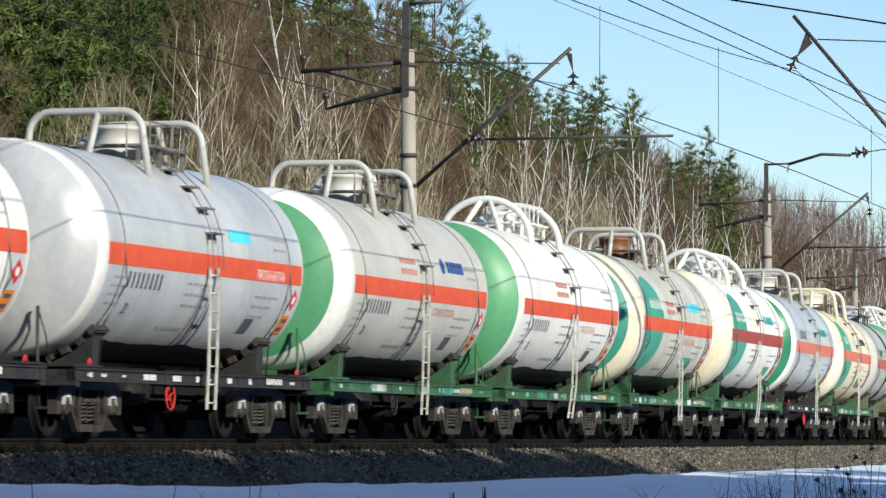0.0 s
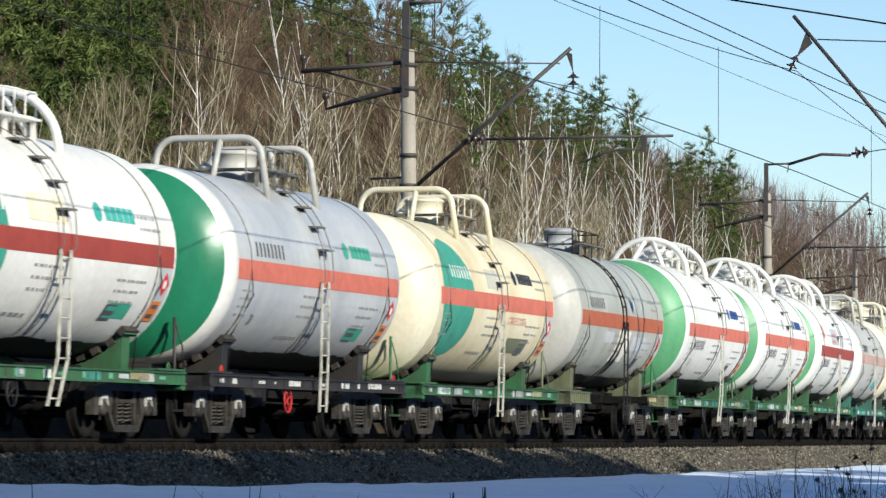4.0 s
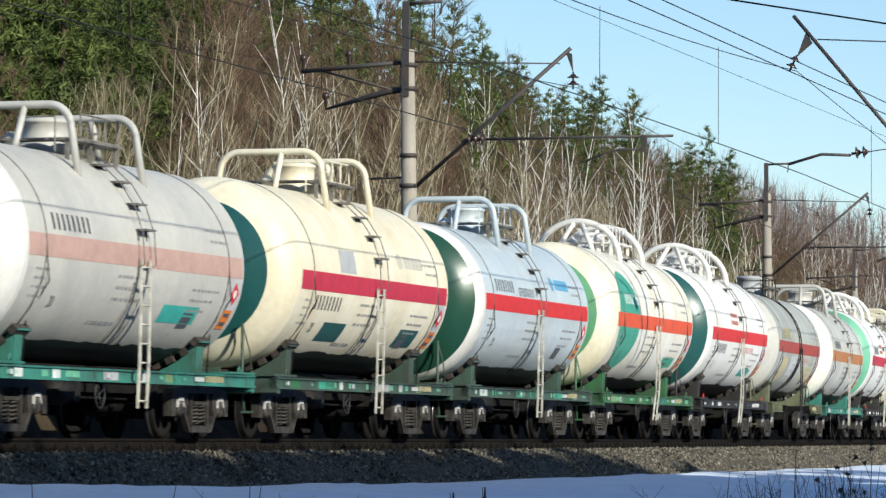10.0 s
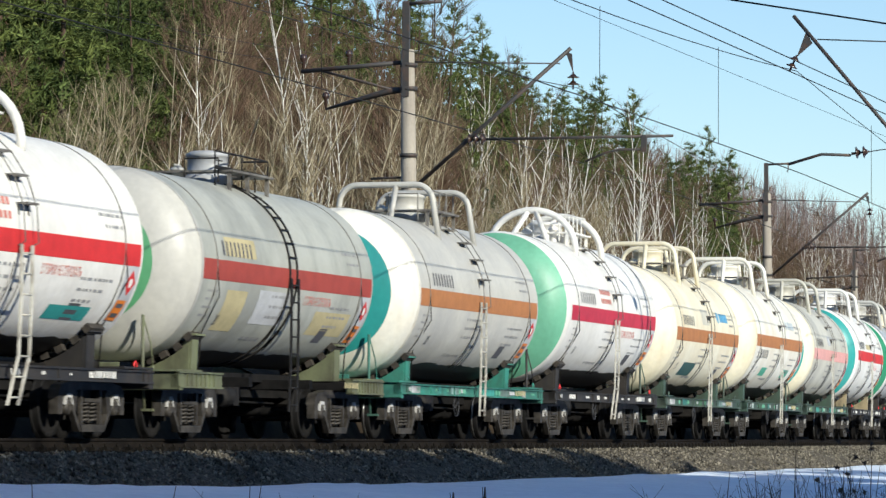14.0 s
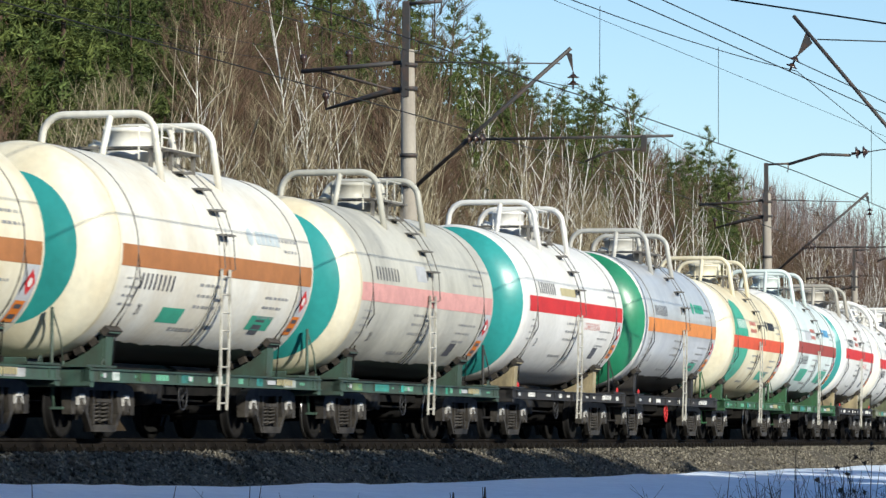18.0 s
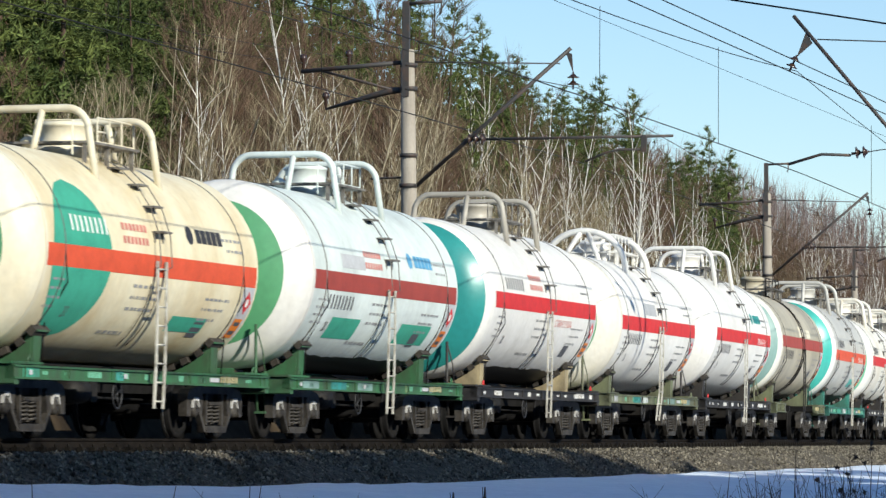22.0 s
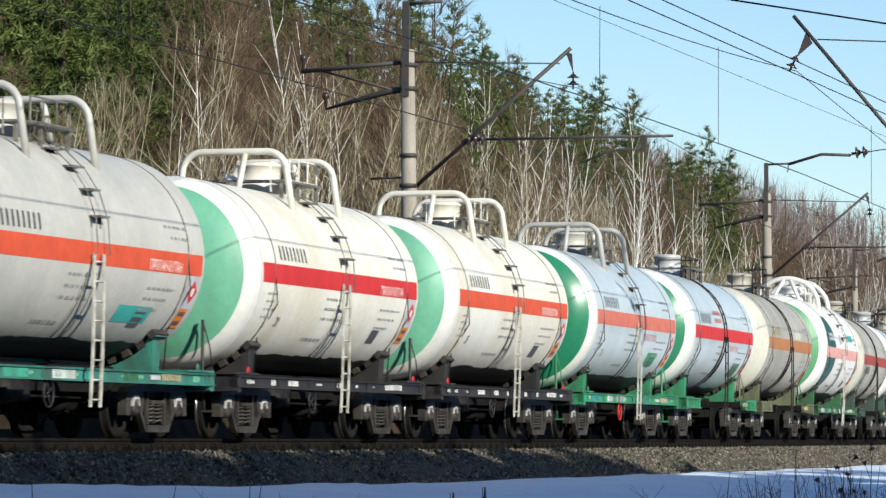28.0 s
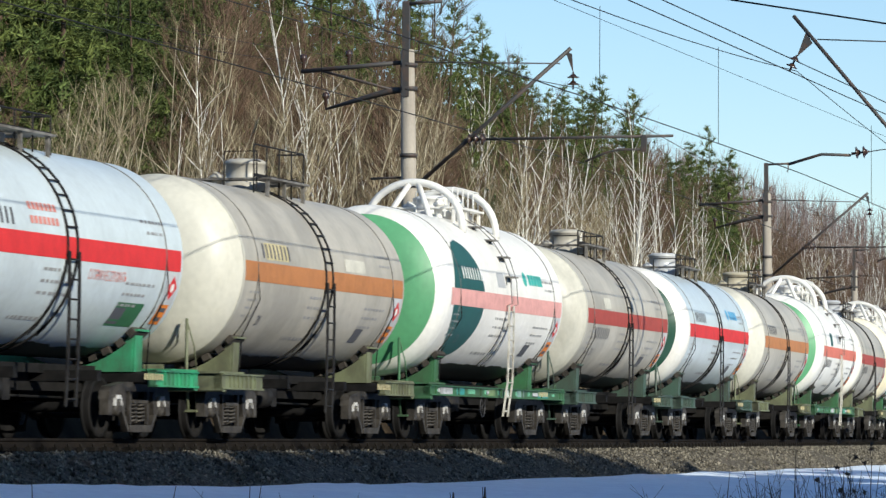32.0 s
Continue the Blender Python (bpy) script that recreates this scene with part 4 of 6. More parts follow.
def wagon(spec):
    (body, cap, cap_r, ring, guard, guard_c, stripe, frame_c, disc, extra) = spec
    label = "%s tank wagon, %s stripe, %s frame" % (WORDS.get(body, body), WORDS.get(stripe, stripe), WORDS.get(frame_c, frame_c))
    if cap:
        label += ", %s end" % WORDS.get(cap, cap)
    set_size(guard, extra.get("build", ""))
    cap_r = min(cap_r - 0.09, 0.985) if cap else 1.0
    w = thing("tank_wagon", label, "tank wagon", "tank wagons of the train")
    mb, mf, ms = paint(body), paint(frame_c, "frame"), paint(stripe, "mark")
    old = guard == "dome"
    part("tank", kept("tank", shell_shape, mb), mb, w)
    # ends
    mr = paint(ring)
    if cap:
        mc = paint(cap)
        part("end_dome", kept(("end_ring", cap_r), lambda: dome_shape(-1, cap_r, 1.0), mr), mr, w)
        part("end_cap", kept(("end_cap", cap_r), lambda: dome_shape(-1, 0.0, cap_r), mc), mc, w, WORDS.get(cap, cap) + " painted tank end")
    else:
        part("end_dome", kept("end_dome", lambda: dome_shape(-1, 0.0, 1.0), mr), mr, w)
    part("end_dome", kept("end_dome_far", lambda: dome_shape(1, 0.0, 1.0), mb), mb, w)
    if ring != body:
        part("end_ring", kept("ring_band", lambda: Shape().lathe([(-HALF - 0.01, R + 0.004), (-HALF + 0.09, R + 0.004)], "x", 64, (0, 0, ZC)), mr), mr, w)
    for x in (-3.85, 3.85):
        part("strap", kept(("strap", x), lambda: strap_shape(x), M_STRAP), M_STRAP, w, "steel hold-down band")
        part("strap_end", kept(("strap_end", x), lambda: anchor_shape(x), M_STEEL), M_STEEL, w)
        part("tie_rod", kept(("tie_rod", x), lambda: tie_shape(x), M_STEEL), M_STEEL, w)
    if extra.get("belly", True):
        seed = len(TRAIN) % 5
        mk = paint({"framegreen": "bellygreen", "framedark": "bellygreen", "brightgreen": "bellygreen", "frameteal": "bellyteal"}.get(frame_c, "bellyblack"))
        part("belly_coat", kept(("belly", seed), lambda: belly_shape(seed, 1.40 + 0.025 * seed + (0.06 if R > 1.63 else 0.0)), mk), mk, w, "painted shade and grime under the tank")
    sz = extra.get("sz", 2.77) - 0.005
    part("stripe", kept(("stripe", sz), lambda: skin(-4.5, 4.5, sz - 0.165, sz + 0.165, R + 0.004, nx=2, na=5), ms), ms, w)
    pg = paint("plategrey", "mark")
    part("end_panel", kept(("end_panel", sz), lambda: skin(3.98, 4.5, sz - 0.98, sz - 0.17, R + 0.0035, 1, 6), pg), pg, w)
    wm, rm, om = paint("white", "mark"), paint("red", "mark"), paint("plateorange", "mark")
    ink, pale_ink = paint("digit", "mark"), paint("print", "mark")

    part("hazard_placard", kept(("placard", sz), lambda: disc_skin(4.27, sz - 0.42, 0.19, R + 0.006, power=1.0), rm), rm, w, "red and white hazard placard")
    part("placard_symbol", kept(("placard_symbol", sz), lambda: disc_skin(4.27, sz - 0.42, 0.07, R + 0.009), wm), wm, w)
    plate = part("orange_plate", kept(("orange_plate", sz), lambda: skin(4.03, 4.40, sz - 0.98, sz - 0.68, R + 0.008, 1, 3), om), om, w, "orange hazard plate with two dark rows")
    for i in range(2):
        part("plate_row", kept(("plate_row", sz, i), lambda: skin(4.09, 4.34, sz - 0.93 + 0.14 * i, sz - 0.87 + 0.14 * i, R + 0.011, 1, 1), ink), ink, plate)
    if disc:
        dm = paint(disc, "mark")
        part("disc_mark", kept(("disc_top", sz), lambda: disc_skin(-3.15, sz, 1.15, R + 0.0045, True, sz + 0.17), dm), dm, w)
        part("disc_mark", kept(("disc_low", sz), lambda: disc_skin(-3.15, sz, 1.15, R + 0.0045, False, sz - 0.16), dm), dm, w)
    fr = paint("fadedred", "mark")
    z_no = sz + 0.50 if disc else sz + 0.36 if extra.get("no_high") else sz - 0.36
    bars(w, "wagon_number", -3.55, z_no, 1.55, 0.24, 8, wm if disc else ink, True, 0.60)
    prints = [(-4.15, sz - 0.34 - 0.13 * i, 0.42, 0.035, 4) for i in range(4)]
    for i in range(3):
        prints += [(-0.95, sz - 0.33 - 0.17 * i, 1.0, 0.045, 8), (2.3, sz - 0.42 - 0.16 * i, 1.15 - 0.2 * i, 0.04, 9)]
    prints += [(2.9, sz + 0.55, 0.9, 0.045, 7), (3.1, sz + 0.38, 0.7, 0.045, 6), (-1.4, sz - 1.03, 1.0, 0.05, 8)]

    def all_prints():
        sh = Shape()
        for x, z, wd, h, n in prints:
            a = x
            while a < x + wd:
                long = PRG.uniform(0.04, 0.17)
                q = skin(a, a + long, z - h / 2, z + h / 2, R + 0.006, nx=1, na=1)
                sh.add(q.v, q.f, True)
                a += long + PRG.uniform(0.03, 0.09)
        return sh
    tagged(part("small_print", kept(("small_print", sz), all_prints, pale_ink), pale_ink, w), kind="stuff")
    lettering(w, "20", -3.3, sz - 0.78, 0.17, ink)
    if extra.get("warn"):
        lettering(w, "С ГОРКИ НЕ СПУСКАТЬ", 0.75, sz - 0.34, 0.15, fr, 0.62)
    if extra.get("gas"):
        lettering(w, "ПРОПАН-БУТАН", 2.2, sz - 0.06, 0.16, wm, 0.8)
    if extra.get("fire"):
        lettering(w, "ОГНЕОПАСНО", -1.7, sz + 0.28, 0.17, ink, 0.75)
    if extra.get("red_text"):
        for i in range(2):
            bars(w, "faded_writing", -1.5, sz + 0.55 - 0.2 * i, 1.1, 0.11, 7, fr)
    if extra.get("logo"):
        lm = paint(extra["logo"], "mark")
        bars(w, "company_mark", 1.75, sz + 0.55, 1.2, 0.22, 5, lm, gap=0.14)
        part("company_emblem", kept(("emblem", sz), lambda: disc_skin(1.45, sz + 0.55, 0.15, R + 0.006), lm), lm, w)
    for (x0, x1, z0, z1, c) in extra.get("patches", ()):
        pm = paint(c, "mark")
        part("paint_patch", kept(("patch", x0, x1, z0, z1, sz), lambda: skin(x0, x1, sz + z0, sz + z1, R + 0.0038, 2, 4), pm), pm, w)
    part("drain_mark", kept(("drain_mark", sz), lambda: skin(2.3, 2.75, sz - 1.02, sz - 0.78, R + 0.005, 1, 2), ink), ink, w)
    # top works
    mg = paint(guard_c)
    hat_c = extra.get("hat", "patchgrey" if old and guard_c == "grey" else guard_c)
    mh = paint(hat_c)
    if guard in ("arc", "sq"):
        for x in (-1.35, 1.35):
            if guard == "arc":
                part("guard_arch", kept(("arch_round", x), lambda: arch_round(x), mg), mg, w, "bent tubular guard over the fittings")
            else:
                part("guard_arch", kept(("arch_square", x), lambda: arch_square(x), mg), mg, w, "tubular guard frame over the fittings")
            for y in ((-0.35, 0.35) if guard == "arc" else (-0.45,)):
                rr = 0.06 if guard == "arc" else 0.055
                part("guard_brace", kept(("brace", x, y, rr), lambda: brace_shape(x, y, rr), mg), mg, w)
    part("manhole_dome", kept(("hat", guard), lambda: hat_shape(guard), mh), mh, w)
    mp = mg if guard == "arc" else M_STEP
    part("platform", kept("platform", lambda: platform_shape(0.95), mp), mp, w)
    for i in (range(4) if guard == "arc" else (2, 3)):
        part("valve", kept(("valve", i), lambda: valve_shape(i), mg), mg, w)
    md = M_RAILING if old or guard_c in ("grey", "taupe", "silver") else mg
    tall = TOP + (0.72 if extra.get("tall_rail") else (0.46 if old else 0.58))
    x_rail, posts = {"arc": (-0.6, 6), "sq": (-0.1, 4), "dome": (-1.3, 5)}[guard]
    railing(w, x_rail, 1.45, posts, tall, M_STEEL if old else md)
    if old:
        for x in (-0.19, 0.19):
            part("centre_strap", kept(("old_strap", x), lambda: band_at(x), M_STEEL), M_STEEL, w, "dark strap over the tank")
        for a in range(10, 74, 9):
            part("strap_rung", kept(("strap_rung", a), lambda: Shape().tube([around(-0.19, a, R + 0.03), around(0.19, a, R + 0.03)], 0.014, n=5), M_STEEL), M_STEEL, w)
    else:
        for a in (14, 29, 44, 59):
            part("footboard", kept(("step", a), lambda: step_shape(0.0, a), M_STEP), M_STEP, w)
        for x in (-0.24, 0.24):
            part("handrail", kept(("tank_handrail", x), lambda: handrail_shape(x), M_STEP), M_STEP, w)
    ml = M_STEEL if old else M_LADDER
    part("ladder", kept(("ladder", guard == "arc"), lambda: ladder_shape(0.0, 0.42 if guard == "arc" else 0.06), ml), ml, w, "narrow steel ladder")
    for x in (-0.35, 0.0):
        part("grab_rod", kept(("grab_rod", x), lambda: grab_rod_shape(x), M_STEEL), M_STEEL, w)
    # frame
    part("centre_sill", kept("sill", sill_shape, M_SOOT_SHADE), M_SOOT_SHADE, w)
    sc = paint(extra.get("saddle", frame_c), "frame")
    for sx in (-1, 1):
        part("end_beam", kept(("end_beam", sx), lambda: end_beam_shape(sx), mf), mf, w)
        part("coupler", kept(("coupler", sx), lambda: coupler_shape(sx), M_STEEL), M_STEEL, w, "heavy cast coupler")
        part("deck_plate", kept(("deck", sx), lambda: deck_shape(sx), mf), mf, w)
        part("saddle", kept(("saddle", sx), lambda: saddle_shape(sx * 3.75), sc), sc, w)
        for i in range(5):
            part("bearing_block", kept(("block", sx, i), lambda: block_shape(sx * 3.75, i), M_TIMBER), M_TIMBER, w)
    for side in (-1, 1):
        if old:
            part("side_beam", kept(("short_beam_a", side), lambda: side_beam_shape(side, -5.45, -3.4, 0.26, 1.06), mf), mf, w)
            part("side_beam", kept(("short_beam_b", side), lambda: side_beam_shape(side, 3.6, 5.45, 0.26, 1.06), mf), mf, w)
        else:
            part("side_beam", kept(("side_beam", side), lambda: side_beam_shape(side), mf), mf, w)
    if not old:
        pw = paint("plategrey", "mark")
        for x, l in ((-4.9, 0.10), (-1.2, 0.12), (2.6, 0.4))[:1 if frame_c == "black" else 3]:
            part("data_plate", kept(("data_plate", x), lambda: frame_plate_shape(x, l), pw), pw, w)
        if frame_c != "black":
            for i in range(6):
                x, l = -5.1 + 1.6 * i + 0.2 * FRG.randrange(5), 0.3 + 0.3 * FRG.randrange(3)
                pm = paint(FRG.choice(("greyteal", "plategrey", "greenlogo", "mint", "oldleaf", "teal", "turquoise", "framegreen")), "frame")
                part("repaint", kept(("repaint", x, l), lambda: repaint_shape(x, l), pm), pm, w)
        kind_of = len(TRAIN) % 4
        fm = wm if frame_c == "black" else paint("mintgreen", "mark")
        tagged(part("frame_print", kept(("frame_print", kind_of), lambda: frame_print_shape(kind_of), fm), fm, w), kind="stuff")
        hw = paint("red" if body == "silver" or frame_c == "brightgreen" else "black", "mark")
        part("handwheel", kept("handwheel", handwheel_shape, hw), hw, w, "spoked brake handwheel")
        for x in (-4.75, 4.85):
            lm = rm if frame_c == "black" else mf
            part("lug", kept(("lug", x), lambda: lug_shape(x), lm), lm, w)
    pn = wm if frame_c == "black" else paint("patchtan", "mark")
    tagged(part("frame_number", kept("frame_number", frame_number_shape, pn), pn, w), kind="stuff")
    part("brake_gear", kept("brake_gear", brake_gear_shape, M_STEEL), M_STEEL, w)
    part("corner_post", kept("post", post_shape, mf), mf, w)
    for x in (-3.9, 3.9):
        bogie(w, x)
    return w


def brace_shape(x, y, r):
    """A pipe from the top of an arch down to the tank."""
    out = -0.42 if x < 0 else 0.3
    top, foot = (y * 0.25, y * 1.3) if abs(y) < 0.4 else (-0.2, -0.22)
    return Shape().tube([(x, top, ARCH - 0.03), (x + out, foot, ZC + math.sqrt(R * R - foot ** 2) - 0.03)], r, n=8)



def band_at(x):
    return Shape().lathe([(x - 0.03, R), (x - 0.03, R + 0.025), (x + 0.03, R + 0.025), (x + 0.03, R)], "x", 56, (0, 0, ZC), smooth=False)


def grab_rod_shape(x):
    """A slender rod that follows the tank below its middle."""
    return Shape().tube([around(x - 0.004 * (a + 14), a, R + 0.05) for a in range(-14, -56, -8)], 0.008, n=5)


def handwheel_shape():
    """A spoked brake wheel in an upright plane along the wagon."""
    sh = Shape()
    pts = [(-1.32 + 0.19 * math.cos(t), -1.44, 0.66 + 0.21 * math.sin(t)) for t in (2 * math.pi * i / 16 for i in range(17))]
    sh.tube(pts, 0.017, n=5, cap=False)
    for i in range(4):
        t = math.pi / 2 * i + 0.4
        sh.tube([(-1.32, -1.43, 0.66), (-1.32 + 0.19 * math.cos(t), -1.44, 0.66 + 0.21 * math.sin(t))], 0.012, n=4)
    return sh.tube([(-1.32, -1.45, 0.66), (-1.32, -1.38, 0.66)], 0.02, n=6)


def lug_shape(x):
    return Shape().tube([(x - 0.05, -1.44, 1.03), (x - 0.05, -1.44, 1.14), (x, -1.44, 1.18), (x + 0.05, -1.44, 1.14), (x + 0.05, -1.44, 1.03)], 0.017, n=5)


def frame_print_shape(seed):
    """Rows of small writing on the side beam, too small to tell."""
    rgp = random.Random(seed)
    sh = Shape()
    x = -5.0
    while x < 4.6:
        hh = rgp.choice((0.035, 0.05, 0.09))
        for k in range(rgp.randrange(2, 9)):
            wd = hh * rgp.uniform(0.5, 0.7)
            sh.box(x, -1.4935, 0.94 - hh / 2, x + wd, -1.487, 0.94 + hh / 2)
            x += wd + rgp.uniform(0.015, 0.03)
        x += rgp.uniform(0.35, 1.1)
    return sh


def frame_number_shape():
    sh = Shape()
    for i in range(8):
        sh.box(3.05 + 0.105 * i, -1.526, 0.90, 3.10 + 0.105 * i, -1.519, 1.0)
    return sh


def repaint_shape(x, l):
    """A thin field of newer paint on the web of the side beam."""
    return Shape().box(x, -1.4935, 0.872, x + l, -1.489, 1.008)


def frame_plate_shape(x, l):
    return Shape().box(x, -1.512, 0.905, x + l, -1.498, 0.975)


WORDS = {"warmwhite": "off-white", "bluish": "pale blue", "oldgrey": "patched grey", "mint": "pale mint", "redorange": "orange-red", "salmon": "faded red",
         "framegreen": "green", "frameteal": "turquoise", "framedark": "dark green", "brightgreen": "green", "deepgreen": "glossy green",
         "darkteal": "dark teal", "darkgreen": "dark green", "mintgreen": "mint green", "greyteal": "grey-teal", "brownred": "brown-red",
         "rustorange": "rusty orange", "dustypink": "faded pink", "yellow": "cream-yellow", "taupe": "grey-brown", "mint": "pale mint-white"}
G1 = [(-2.2, -1.2, -0.95, -0.72, "greenlogo"), (2.0, 3.1, -0.95, -0.72, "greenlogo")]
